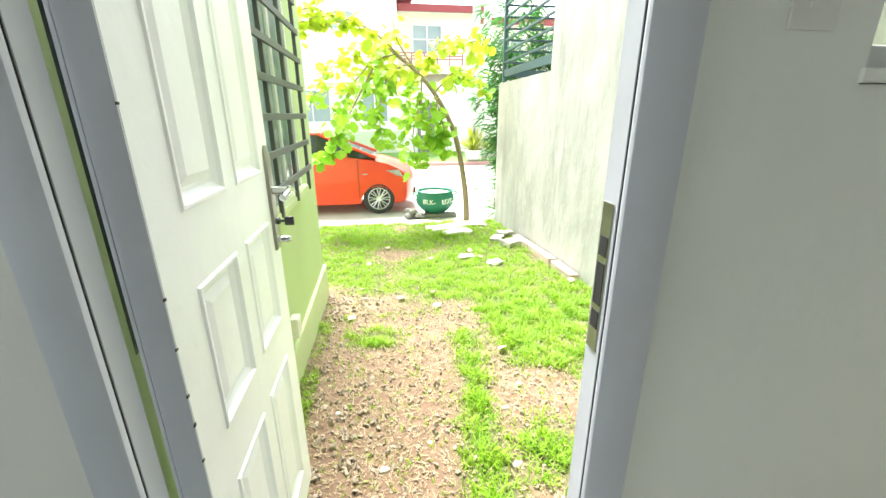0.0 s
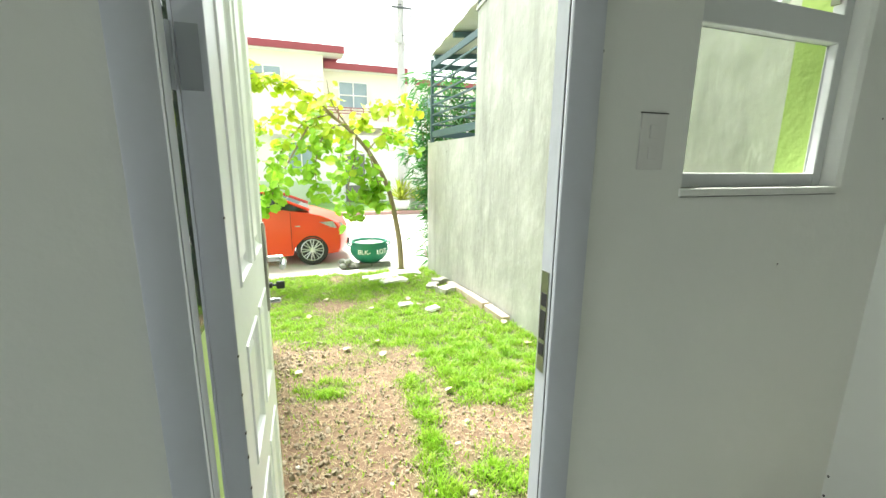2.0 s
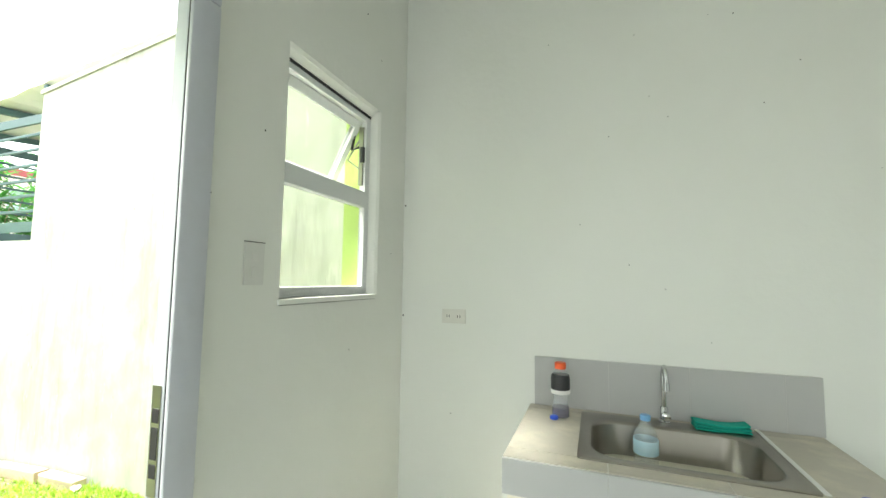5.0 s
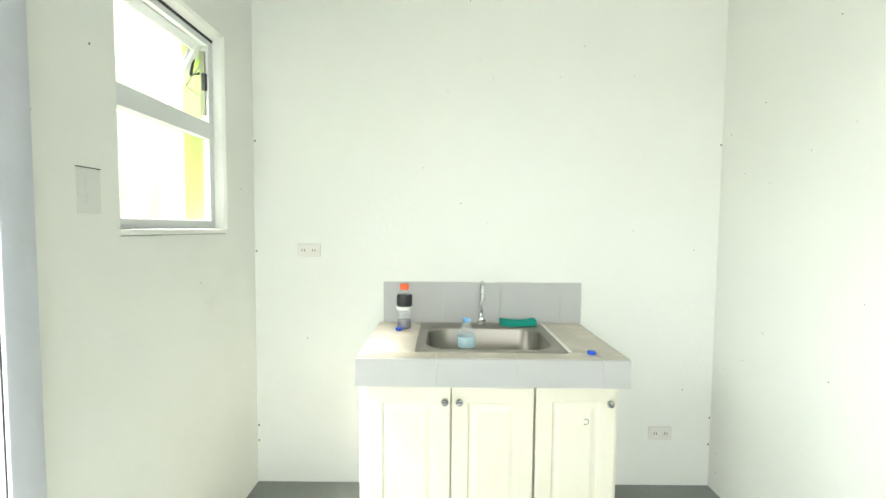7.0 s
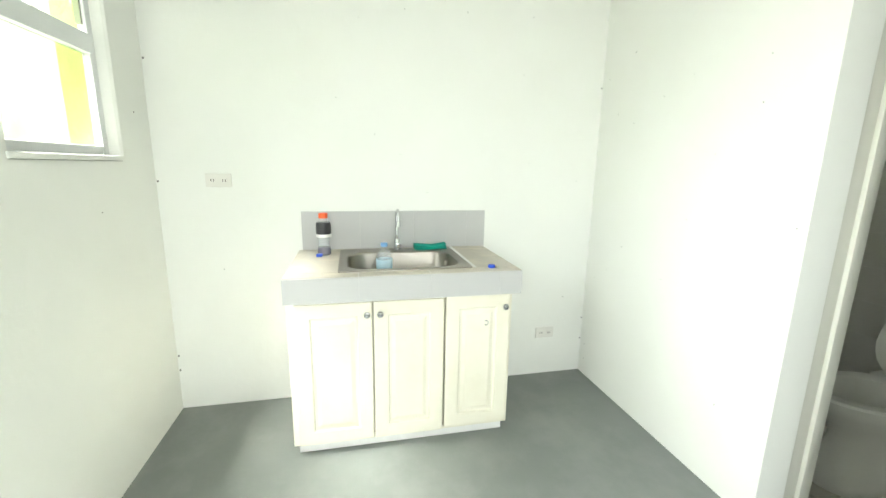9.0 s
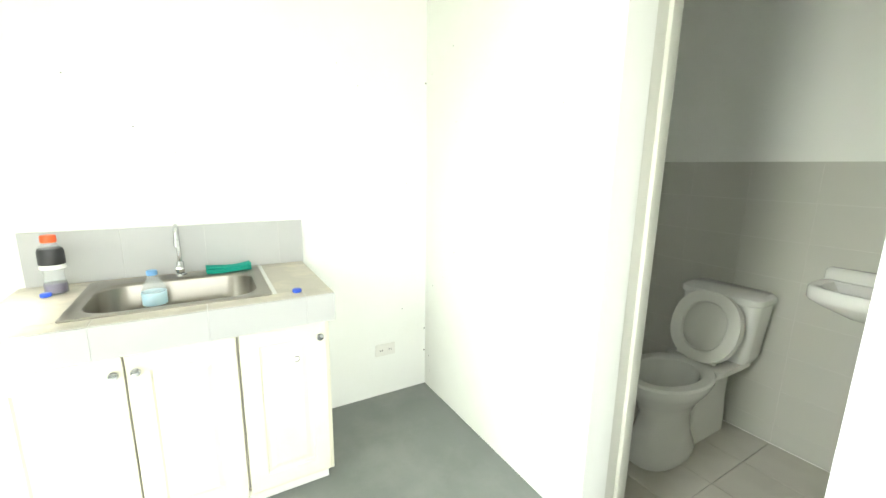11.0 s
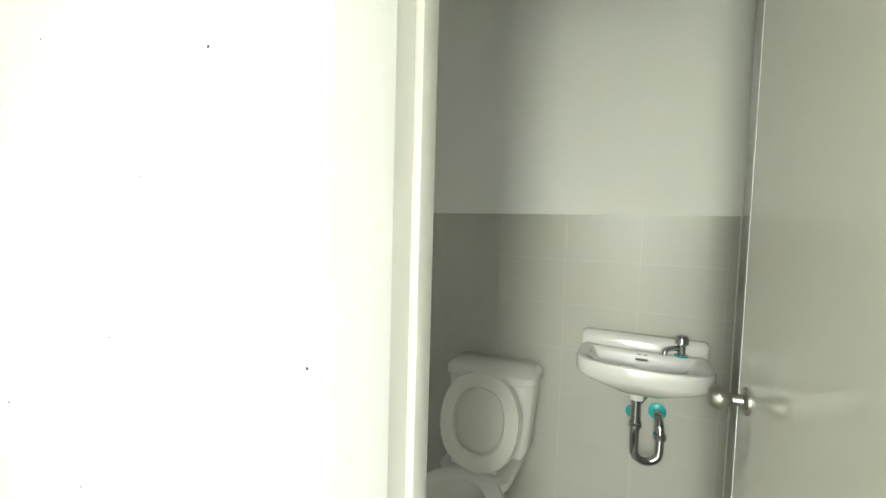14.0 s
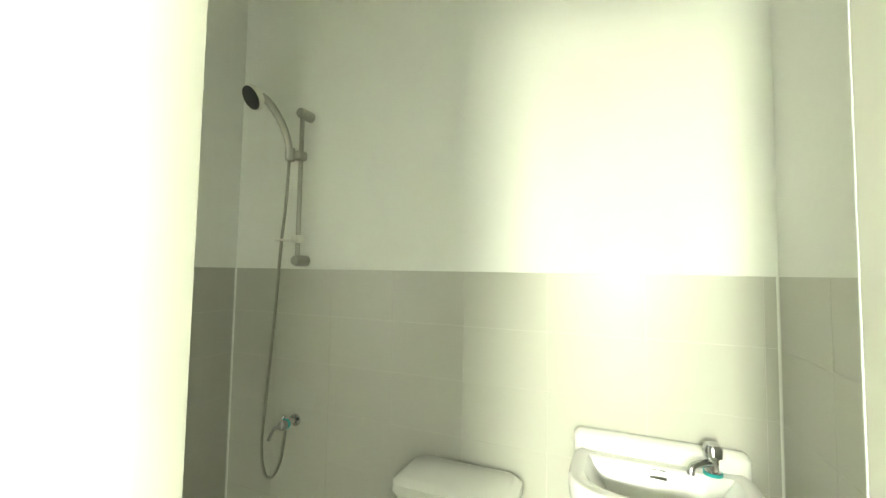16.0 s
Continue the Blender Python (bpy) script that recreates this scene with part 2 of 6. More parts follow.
M_POLE = mat("grey_concrete_pole", (0.50, 0.50, 0.49), (0.42, 0.42, 0.41), 3, 0.9, bump=0.2)
M_FARGLASS = mat("house_window_glass", (0.30, 0.38, 0.40), (0.2, 0.28, 0.3), 2, 0.08)
M_KERB = mat("reddish_kerb", (0.45, 0.24, 0.20), (0.40, 0.30, 0.26), 4, 0.9)
M_SPECK = mat("dark_specks", (0.05, 0.045, 0.04), None, 20, 0.8)


def soil_mat():
    m = mat("soil_and_turf", (0.100, 0.058, 0.036), (0.165, 0.104, 0.066), 9, 0.95, bump=1.0, bump_scale=30, stain=(0.24, 0.165, 0.105), stain_scale=24, stain_amount=0.6)
    n, l = m.node_tree.nodes, m.node_tree.links
    p = n["Principled BSDF"]
    src = p.inputs["Base Color"].links[0].from_socket
    at = n.new("ShaderNodeAttribute")
    at.attribute_name = "turf"
    mx = n.new("ShaderNodeMix")
    mx.data_type = "RGBA"
    # turf ground darkened so the gaps between blades read as shade
    mx.inputs["B"].default_value = (0.060, 0.085, 0.022, 1)
    l.new(src, mx.inputs["A"])
    l.new(at.outputs["Fac"], mx.inputs["Factor"])
    l.new(mx.outputs["Result"], p.inputs["Base Color"])
    return m


M_SOIL = soil_mat()


# building helpers
def thing(name, loc, label, category, group="", kind=""):
    ob = new(name)
    ob.empty_display_size = 0.05
    ob.location = loc
    return tagged(ob, label, category, group, kind)


def part(name, bm, material, parent=None, label="", smooth=False):
    bmesh.ops.recalc_face_normals(bm, faces=bm.faces)
    me = bpy.data.meshes.new(name)
    bm.to_mesh(me)
    bm.free()
    me.materials.append(material)
    if smooth:
        me.shade_smooth()
        me.set_sharp_from_angle(angle=radians(40))
    ob = new(name, me)
    if parent is not None:
        ob.parent = parent
    if label:
        ob["label"] = label
    return ob


def B():
    return bmesh.new()


def box(bm, lo, hi, bevel=0.0, rot=None, about=None):
    lo, hi = Vector(lo), Vector(hi)
    vs = bmesh.ops.create_cube(bm, size=1)["verts"]
    c, d = (lo + hi) / 2, hi - lo
    for v in vs:
        v.co = Vector((v.co.x * d.x, v.co.y * d.y, v.co.z * d.z)) + c
    if bevel:
        es = {e for v in vs for e in v.link_edges}
        r = bmesh.ops.bevel(bm, geom=list(es), offset=bevel, segments=2, affect="EDGES", profile=0.5)
        vs = list({v for f in r["faces"] for v in f.verts} | {v for v in vs if v.is_valid})
    if rot is not None:
        p = Vector(about) if about is not None else c
        for v in vs:
            v.co = rot @ (v.co - p) + p
    return bm


def rings(bm, loops, cap=True, close=False):
    """Skin between loops of equal point counts."""
    rows = [[bm.verts.new(p) for p in loop] for loop in loops]
    n = len(rows[0])
    pairs = list(zip(rows, rows[1:])) + ([(rows[-1], rows[0])] if close else [])
    for a, b in pairs:
        for i in range(n):
            k = (i + 1) % n
            bm.faces.new((a[i], a[k], b[k], b[i]))
    if cap and not close:
        bm.faces.new(list(reversed(rows[0])))
        bm.faces.new(rows[-1])
    return bm


def lathe(bm, profile, centre=(0, 0, 0), axis="z", n=24, cap=True):
    """profile: (radius, height) pairs along the axis."""
    c = Vector(centre)
    loops = []
    for r, h in profile:
        lp = []
        for i in range(n):
            a = 2 * math.pi * i / n
            u, v = max(r, 1e-4) * math.cos(a), max(r, 1e-4) * math.sin(a)
            lp.append(c + {"z": Vector((u, v, h)), "x": Vector((h, u, v)), "y": Vector((v, h, u))}[axis])
        loops.append(lp)
    return rings(bm, loops, cap)


def tube(bm, pts, r, n=10, r_end=None):
    """A round tube along points, tapering to r_end."""
    pts = [Vector(p) for p in pts]
    loops = []
    ref = Vector((0, 0, 1))
    for i, p in enumerate(pts):
        d = (pts[min(i + 1, len(pts) - 1)] - pts[max(i - 1, 0)]).normalized()
        if abs(d.dot(ref)) > 0.95:
            ref = Vector((1, 0, 0))
        u = d.cross(ref).normalized()
        w = u.cross(d).normalized()
        ref = w
        q = r if r_end is None else r + (r_end - r) * i / max(len(pts) - 1, 1)
        loops.append([p + q * (math.cos(2 * math.pi * k / n) * u + math.sin(2 * math.pi * k / n) * w) for k in range(n)])
    return rings(bm, loops)


def smooth_line(pts, steps=6):
    """Catmull-Rom through the points."""
    pts = [Vector(p) for p in pts]
    out = []
    for i in range(len(pts) - 1):
        p0, p1, p2, p3 = pts[max(i - 1, 0)], pts[i], pts[i + 1], pts[min(i + 2, len(pts) - 1)]
        for s in range(steps):
            t = s / steps
            out.append(0.5 * (2 * p1 + (p2 - p0) * t + (2 * p0 - 5 * p1 + 4 * p2 - p3) * t * t + (3 * p1 - p0 - 3 * p2 + p3) * t ** 3))
    out.append(pts[-1])
    return out


def round_rect(x0, y0, x1, y1, r, z, n=5):
    """A rounded rectangle loop in the plane z."""
    out = []
    for cx, cy, a0 in ((x1 - r, y1 - r, 0), (x0 + r, y1 - r, 90), (x0 + r, y0 + r, 180), (x1 - r, y0 + r, 270)):
        for i in range(n + 1):
            a = radians(a0 + 90 * i / n)
            out.append(Vector((cx + r * math.cos(a), cy + r * math.sin(a), z)))
    return out


def oval(cx, cy, a, b, z, n=28, power=2.0, front=1.0):
    """A superellipse loop; front stretches the +y half."""
    out = []
    for i in range(n):
        t = 2 * math.pi * i / n
        c, s = math.cos(t), math.sin(t)
        x = a * math.copysign(abs(c) ** (2 / power), c)
        y = b * math.copysign(abs(s) ** (2 / power), s)
        out.append(Vector((cx + x, cy + y * (front if y > 0 else 1), z)))
    return out


def structure(name, bm, material, label, category, smooth=False):
    ob = part(name, bm, material, None, "", smooth)
    return tagged(ob, label, category, "", "structure")


def pieces(name, parent, material, cells, thick, axis, gap=0.0015, bevel=0.0):
    """Tiles: one object each under parent. cells: (u0, u1, v0, v1, w); axis: the normal, +x -x +y -y or +z; w its foot on that axis."""
    made = {}
    for u0, u1, v0, v1, w in cells:
        du, dv = round(u1 - u0 - 2 * gap, 4), round(v1 - v0 - 2 * gap, 4)
        if (du, dv) not in made:
            bm = B()
            box(bm, (-du / 2, -dv / 2, 0), (du / 2, dv / 2, thick))
            for f in bm.faces:
                if f.normal.z > 0.5:
                    top = f
            es = list(top.edges)
            bmesh.ops.bevel(bm, geom=es, offset=min(0.0006, thick * 0.3), segments=1, affect="EDGES")
            me = bpy.data.meshes.new(name)
            bm.to_mesh(me)
            bm.free()
            me.materials.append(material)
            made[(du, dv)] = me
        ob = new(name, made[(du, dv)])
        cu, cv = (u0 + u1) / 2, (v0 + v1) / 2
        m = {"+z": pose(cu, cv, w),
             "+y": pose(cu, w, cv, -90, 0, 0),
             "-y": pose(cu, w, cv, 90, 0, 0),
             "-x": Matrix.Translation((w, cu, cv)) @ Matrix(((0, 0, -1, 0), (1, 0, 0, 0), (0, 1, 0, 0), (0, 0, 0, 1))),
             "+x": Matrix.Translation((w, cu, cv)) @ Matrix(((0, 0, 1, 0), (1, 0, 0, 0), (0, 1, 0, 0), (0, 0, 0, 1)))}[axis]
        ob.parent = parent
        ob.matrix_basis = parent.matrix_basis.inverted() @ m
    return made


def grid_cells(u_lines, v_lines, w):
    return [(a, b, c, d, w) for a, b in zip(u_lines, u_lines[1:]) for c, d in zip(v_lines, v_lines[1:])]


def lines(lo, hi, first, step):
    """Joint lines from lo to hi that pass through first."""
    k = math.ceil((lo - first) / step + 1e-6)
    mid = []
    while first + k * step < hi - 0.012:
        if first + k * step > lo + 0.012:
            mid.append(first + k * step)
        k += 1
    return [lo, *mid, hi]


def letters(text, size, material, parent, m, name="lettering", depth=0.002):
    c = bpy.data.curves.new(name, "FONT")
    c.body, c.size, c.extrude, c.align_x, c.align_y = text, size, depth, "CENTER", "CENTER"
    tmp = new(name, c)
    me = bpy.data.meshes.new_from_object(tmp.evaluated_get(bpy.context.evaluated_depsgraph_get()))
    bpy.data.objects.remove(tmp)
    me.materials.append(material)
    ob = new(name, me)
    ob.parent = parent
    ob.matrix_basis = m
    return ob


# large structure
XE, YN, YS, YB, XW, CEIL = 1.65, 0.62, -1.715, -3.2, -4.0, 3.15
NT = 0.14                       # thickness of the north wall
DL, DR, DH = -0.226, 0.457, 2.062  # back door's opening
WL, WR, WB, WT = 0.80, 1.363, 1.312, 2.105  # kitchen window's opening
BL, BR, BH = -0.165, 0.424, 2.08     # bathroom door's opening
PT = 0.225                      # thickness of the partition
BXW, BXE = -0.235, 1.87            # bathroom's side walls


def ground_z(y):
    return -0.12 - 0.058 * min(max(y, 0.5), 6.9)


bm = B()
SR = 0.03                       # splay of the window's plaster reveal
YJ = YN + 0.033                 # outer face of the back door's jambs
box(bm, (XW, YN, -0.1), (DL - 0.055, YJ, CEIL))
box(bm, (XW, YJ, -0.1), (DL - 0.071, YN + NT, CEIL))
box(bm, (DR + 0.072, YN, -0.1), (WL, YJ, CEIL))
box(bm, (DR + 0.103, YJ, -0.1), (WL, YN + NT, CEIL))
box(bm, (WR + SR, YN, -0.1), (2.03, YN + NT, CEIL))
box(bm, (DL - 0.055, YN, DH + 0.05), (DR + 0.072, YJ, CEIL))
box(bm, (DL - 0.071, YJ, DH + 0.07), (DR + 0.103, YN + NT, CEIL))
box(bm, (WL, YN, -0.1), (WR + SR, YN + NT, WB))
box(bm, (WL, YN, WT + SR), (WR + SR, YN + NT, CEIL))
# splayed plaster on the window's side and head
rings(bm, [[Vector((x, y, z)) for x, y in ((WR + SR, YN), (WR + SR, YN + NT), (WR, YN + NT), (WR, YN + 0.035), (WR + 0.018, YN + 0.008))] for z in (WB, WT + SR)])
rings(bm, [[Vector((x, y, z)) for y, z in ((YN, WT + SR), (YN + NT, WT + SR), (YN + NT, WT), (YN + 0.035, WT), (YN + 0.008, WT + 0.018))] for x in (WL, WR)])
structure("wall_north", bm, M_WALL, "white painted plaster wall with back door and window", "wall")
bm = B()
box(bm, (DR + 0.103, YN + NT + 0.001, -0.4), (WL, YN + NT + 0.02, 5.6))
box(bm, (WR, YN + NT + 0.001, -0.4), (2.03, YN + NT + 0.02, 5.6))
box(bm, (-0.4, YN + NT + 0.001, -0.4), (DL - 0.071, YN + NT + 0.02, 5.6))
box(bm, (DL - 0.071, YN + NT + 0.001, DH + 0.07), (DR + 0.103, YN + NT + 0.02, 5.6))
box(bm, (WL, YN + NT + 0.001, -0.4), (WR, YN + NT + 0.02, WB))
box(bm, (WL, YN + NT + 0.001, WT), (WR, YN + NT + 0.02, 5.6))
structure("wall_back_facade", bm, M_GREEN, "lime green painted outer plaster of the back wall", "wall")
bm = B()
box(bm, (XE, YS - PT, -0.1), (XE + 0.15, YN, CEIL))
structure("wall_east", bm, M_WALL, "white painted plaster wall behind the kitchen sink", "wall")
bm = B()
YF = -1.848                     # where the bathroom door's frame begins
box(bm, (BR + 0.013, YF, -0.1), (XE, YS, CEIL))
box(bm, (BR + 0.050, YS - PT, -0.1), (XE, YF, CEIL))
box(bm, (XW, YS - PT, -0.1), (BL - 0.03, YS, CEIL))
box(bm, (BL - 0.03, YF, BH + 0.013), (BR + 0.013, YS, CEIL))
box(bm, (BL - 0.03, YS - PT, BH + 0.050), (BR + 0.050, YF, CEIL))
structure("wall_partition", bm, M_WALL, "white painted partition wall with a bathroom doorway", "wall")
bm = B()
box(bm, (XW - 0.15, YS - PT, -0.1), (XW, -1.2, CEIL))
box(bm, (XW - 0.15, 0.6, -0.1), (XW, YN + NT, CEIL))
box(bm, (XW - 0.15, -1.2, -0.1), (XW, 0.6, 0.9))
box(bm, (XW - 0.15, -1.2, 2.3), (XW, 0.6, CEIL))
structure("wall_west", bm, M_WALL, "plain white painted wall closing the room", "wall")
bm = B()
box(bm, (XW - 0.15, YS - PT, CEIL), (XE + 0.4, YN + NT, CEIL + 0.12))
structure("ceiling", bm, M_CEIL, "plain white painted kitchen ceiling", "ceiling")
bm = B()
box(bm, (BXW - 0.15, YB - 0.15, CEIL), (BXE + 0.15, YS - PT, CEIL + 0.12))
structure("ceiling_bathroom", bm, M_CEIL, "plain white painted bathroom ceiling", "ceiling")
bm = B()
box(bm, (XW, YS - PT, -0.1), (XE, YN + NT, 0.0))
box(bm, (BXW, YS - PT - 0.002, -0.25), (XE + 0.1, YS - PT + 0.10, -0.102))
structure("floor", bm, M_CEMENT, "bare grey smooth cement kitchen floor", "floor")
bm = B()
box(bm, (BXW, YB, -0.25), (BXE, YS - PT, -0.157))
bath_floor = structure("floor_bathroom", bm, M_GROUT, "grey tiled bathroom floor", "floor")
bm = B()
box(bm, (BXW - 0.15, YB - 0.15, -0.25), (BXE + 0.15, YB, CEIL))
bath_south = structure("wall_bathroom_back", bm, M_WALL, "white bathroom wall with grey tile wainscot", "wall")
bm = B()
box(bm, (BXW - 0.15, YB, -0.25), (BXW, YS - PT, CEIL))
bath_west = structure("wall_bathroom_west", bm, M_WALL, "white bathroom side wall with grey tile wainscot", "wall")
bm = B()
box(bm, (BXE, YB, -0.25), (BXE + 0.15, YS - PT, CEIL))
bath_east = structure("wall_bathroom_east", bm, M_WALL, "white bathroom side wall beside the shower", "wall")

# outside walls
bm = B()
box(bm, (-4.15, YN + NT + 0.02, -0.5), (-0.42, 3.62, 3.3))
wing = structure("wall_green_wing", bm, M_GREEN, "lime green house wing with a barred window", "wall")
bm = B()
box(bm, (-0.42, YN + NT + 0.02, -0.5), (-0.395, 3.64, -0.02), 0.006)
part("plinth", bm, M_GREENTRIM, wing, "pale green raised plinth")

bm = B()
prof = [(0.78, -0.6), (6.75, -0.7), (6.75, 1.70), (4.72, 1.70), (4.72, 3.12), (0.78, 3.62)]
rings(bm, [[Vector((x, y, z)) for y, z in prof] for x in (2.03, 2.18)])
side = structure("wall_concrete", bm, M_CONC, "stained grey plastered concrete boundary wall", "wall")


# back door frame: rounded casing, a dark seam, then the jamb that the leaf closes on
frame_back = thing("door_frame_1", (0, 0, 0), "white painted timber back door frame with rounded edges", "door frame", kind="structure")
YC = YN - 0.020
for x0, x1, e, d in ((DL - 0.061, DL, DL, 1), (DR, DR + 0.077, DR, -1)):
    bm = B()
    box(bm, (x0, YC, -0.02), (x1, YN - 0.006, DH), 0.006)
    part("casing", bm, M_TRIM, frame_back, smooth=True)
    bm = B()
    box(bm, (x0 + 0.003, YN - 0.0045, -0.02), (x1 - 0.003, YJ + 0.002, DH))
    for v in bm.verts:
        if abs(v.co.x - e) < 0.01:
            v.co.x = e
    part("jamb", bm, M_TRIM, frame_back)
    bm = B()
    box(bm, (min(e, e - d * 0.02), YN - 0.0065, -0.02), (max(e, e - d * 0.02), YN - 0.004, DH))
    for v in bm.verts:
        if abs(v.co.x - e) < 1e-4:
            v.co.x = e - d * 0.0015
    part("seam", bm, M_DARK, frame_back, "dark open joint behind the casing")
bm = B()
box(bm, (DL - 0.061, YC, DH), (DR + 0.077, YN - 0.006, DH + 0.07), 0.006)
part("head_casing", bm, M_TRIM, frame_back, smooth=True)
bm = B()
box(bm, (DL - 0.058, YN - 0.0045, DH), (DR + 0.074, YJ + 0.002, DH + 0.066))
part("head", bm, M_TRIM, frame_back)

# bathroom door frame: flat jamb with a raised stop on the latch side, a deep jamb on the hinge side
frame_bath = thing("door_frame_2", (0, 0, 0), "warm white painted bathroom door frame, hinge jamb coloured lighter as if lit", "door frame", kind="structure")
for nm, lo, hi in (("jamb", (BR + 0.016, YS - PT - 0.014, 0.0), (BR + 0.052, YF - 0.001, BH + 0.05)),
                   ("stop", (BR, YS - PT - 0.016, 0.0), (BR + 0.0165, -1.905, BH + 0.016)),
                   ("jamb", (BL - 0.032, YS - PT - 0.014, 0.0), (BL, YS + 0.012, BH + 0.016)),
                   ("head", (BL, YS - PT - 0.014, BH + 0.016), (BR + 0.016, YF - 0.001, BH + 0.05)),
                   ("stop", (BL, YS - PT - 0.016, BH), (BR, -1.905, BH + 0.0165))):
    bm = B()
    box(bm, lo, hi, 0.003)
    # light put into the colour: only the hinge jamb gets the whiter paint
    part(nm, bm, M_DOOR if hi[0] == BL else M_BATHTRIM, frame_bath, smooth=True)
bm = B()
box(bm, (BL - 0.001, -1.915, 1.128), (BL + 0.0025, -1.755, 1.170), 0.001)
part("bare_patch", bm, M_PATCH, frame_bath, "unpainted beige patch on the jamb")
bm = B()
box(bm, (DL, YN - 0.0, -0.1), (DR, YN + NT + 0.05, -0.004), 0.004)
tagged(part("threshold", bm, M_CEMENT), "bare cement sill under the back door", "threshold", "", "structure")
# strike plate on the latch jamb
bm = B()
box(bm, (DR - 0.0015, YN + 0.003, 0.893), (DR + 0.001, YN + 0.031, 1.132))
strike = part("strike_plate", bm, M_SATIN, frame_back, "narrow metal strike plate with dark slots")
for z0, z1 in ((0.932, 0.962), (0.972, 1.041), (1.051, 1.082)):
    bm = B()
    box(bm, (DR - 0.0025, YN + 0.006, z0), (DR - 0.001, YN + 0.027, z1), 0.0006)
    part("slot", bm, M_DARK, strike, "dark latch slot")


# back door leaf, swung outwards along +y from its hinges
def panel_door(parent, w, h, t, panels, material):
    """A leaf in the plane x = 0..t, along +y: stiles, rails and raised panels."""
    us = sorted({0, w, *(u for p in panels for u in p[:2])})
    vs = sorted({0, h, *(v for p in panels for v in p[2:])})
    bm = B()
    for a, b in zip(us, us[1:]):
        for c, d in zip(vs, vs[1:]):
            if not any(p[0] <= a and b <= p[1] and p[2] <= c and d <= p[3] for p in panels):
                box(bm, (0, a, c), (t, b, d))
    bmesh.ops.remove_doubles(bm, verts=bm.verts, dist=1e-5)
    seen = {}
    for f in bm.faces:
        seen.setdefault(tuple(round(x, 4) for x in f.calc_center_median()), []).append(f)
    bmesh.ops.delete(bm, geom=[f for fs in seen.values() if len(fs) > 1 for f in fs], context="FACES_ONLY")
    body = part("leaf_frame", bm, material, parent)
    for a, b, c, d in panels:
        bm = B()
        for x, s in ((t, 1), (0, -1)):
            def lp(i, dx):
                return [Vector((x + s * dx, y, z)) for y, z in ((a + i, c + i), (b - i, c + i), (b - i, d - i), (a + i, d - i))]
            rings(bm, [lp(0, 0), lp(0.003, 0.004), lp(0.009, 0.004), lp(0.014, -0.004), lp(0.024, -0.013), lp(0.032, -0.013), lp(0.050, -0.003)], cap=False)
            bm.faces.new([bm.verts.new(p) for p in lp(0.050, -0.003)])
        bmesh.ops.remove_doubles(bm, verts=bm.verts, dist=1e-5)
        part("panel", bm, material, body)
    return body


door_back = thing("door_1", (-0.224, 0.676, 0.012), "white six-panel back door standing open outwards", "door", kind="structure")
door_back.rotation_euler.z = radians(-0.2)
dw, dh, dt = 0.630, 2.040, 0.050
pan = []
for v0, v1 in ((0.12, 0.565), (0.685, 0.972), (1.098, 1.92)):
    pan += [(0.094, 0.285, v0, v1), (0.345, 0.536, v0, v1)]
leaf = panel_door(door_back, dw, dh, dt, pan, M_DOOR)
# hinge edge in trim grey instead of door white, so it reads as shaded
bm = B()
box(bm, (0.007, -0.003, 0.001), (dt - 0.0005, -0.0003, dh - 0.001))
box(bm, (0.0005, -0.003, 0.001), (0.0058, -0.0003, dh - 0.001))
part("hinge_edge", bm, M_TRIM, door_back, "blue-grey painted hinge edge, darkened for its shade")
bm = B()
rc = random.Random(8)
for i in range(16):
    z, r = rc.uniform(0.1, 1.9), rc.uniform(0.0006, 0.002)
    box(bm, (dt - r, -0.0036, z - r * 1.4), (dt + 0.0006, 0.002, z + r * 1.4))
part("chips", bm, M_SPECK, door_back, "dark chips along the door's arris")
hy = dw - 0.036                 # the handle's centre line
bm = B()
rings(bm, [[Vector((x, hy + y * k, 1.012 + z * k)) for y, z in ((-0.019, -0.135), (0.019, -0.135), (0.022, -0.10), (0.022, 0.10), (0.019, 0.135), (0.008, 0.152), (-0.008, 0.152), (-0.019, 0.135), (-0.022, 0.10), (-0.022, -0.10))] for x, k in ((dt, 1.0), (dt + 0.006, 1.0), (dt + 0.009, 0.93))])
plate = part("handle_plate", bm, M_SATIN, door_back, "long brushed metal handle plate", True)
bm = B()
lathe(bm, [(0.012, 0.0), (0.012, 0.048)], (dt + 0.006, hy, 1.045), "x", 14)
tube(bm, smooth_line([(dt + 0.048, hy + 0.004, 1.045), (dt + 0.058, hy - 0.02, 1.046), (dt + 0.060, hy - 0.06, 1.047), (dt + 0.058, hy - 0.105, 1.042)]), 0.0095, 10)
part("lever", bm, M_CHROME, plate, "chrome lever handle", True)
bm = B()
lathe(bm, [(0.010, 0.0), (0.010, 0.012), (0.004, 0.014), (0.004, 0.030)], (dt + 0.006, hy, 0.958), "x", 16)
box(bm, (dt + 0.030, hy - 0.004, 0.944), (dt + 0.056, hy + 0.004, 0.970), 0.0035)
part("key", bm, M_BLACK, plate, "black-headed key in the lock", True)
bm = B()
lathe(bm, [(0.009, 0.0), (0.009, 0.032), (0.006, 0.036)], (dt + 0.006, hy, 0.905), "x", 14)
part("bolt_knob", bm, M_CHROME, plate, "chrome bolt knob", True)
for z in (0.20, 1.462):
    bm = B()
    lathe(bm, [(0.007, 0), (0.007, 0.10)], (-0.004, -0.006, z), "z", 10)
    box(bm, (0.008, -0.0042, z), (0.040, -0.0029, z + 0.10))
    part("hinge", bm, M_HINGE, door_back, "grey painted butt hinge")

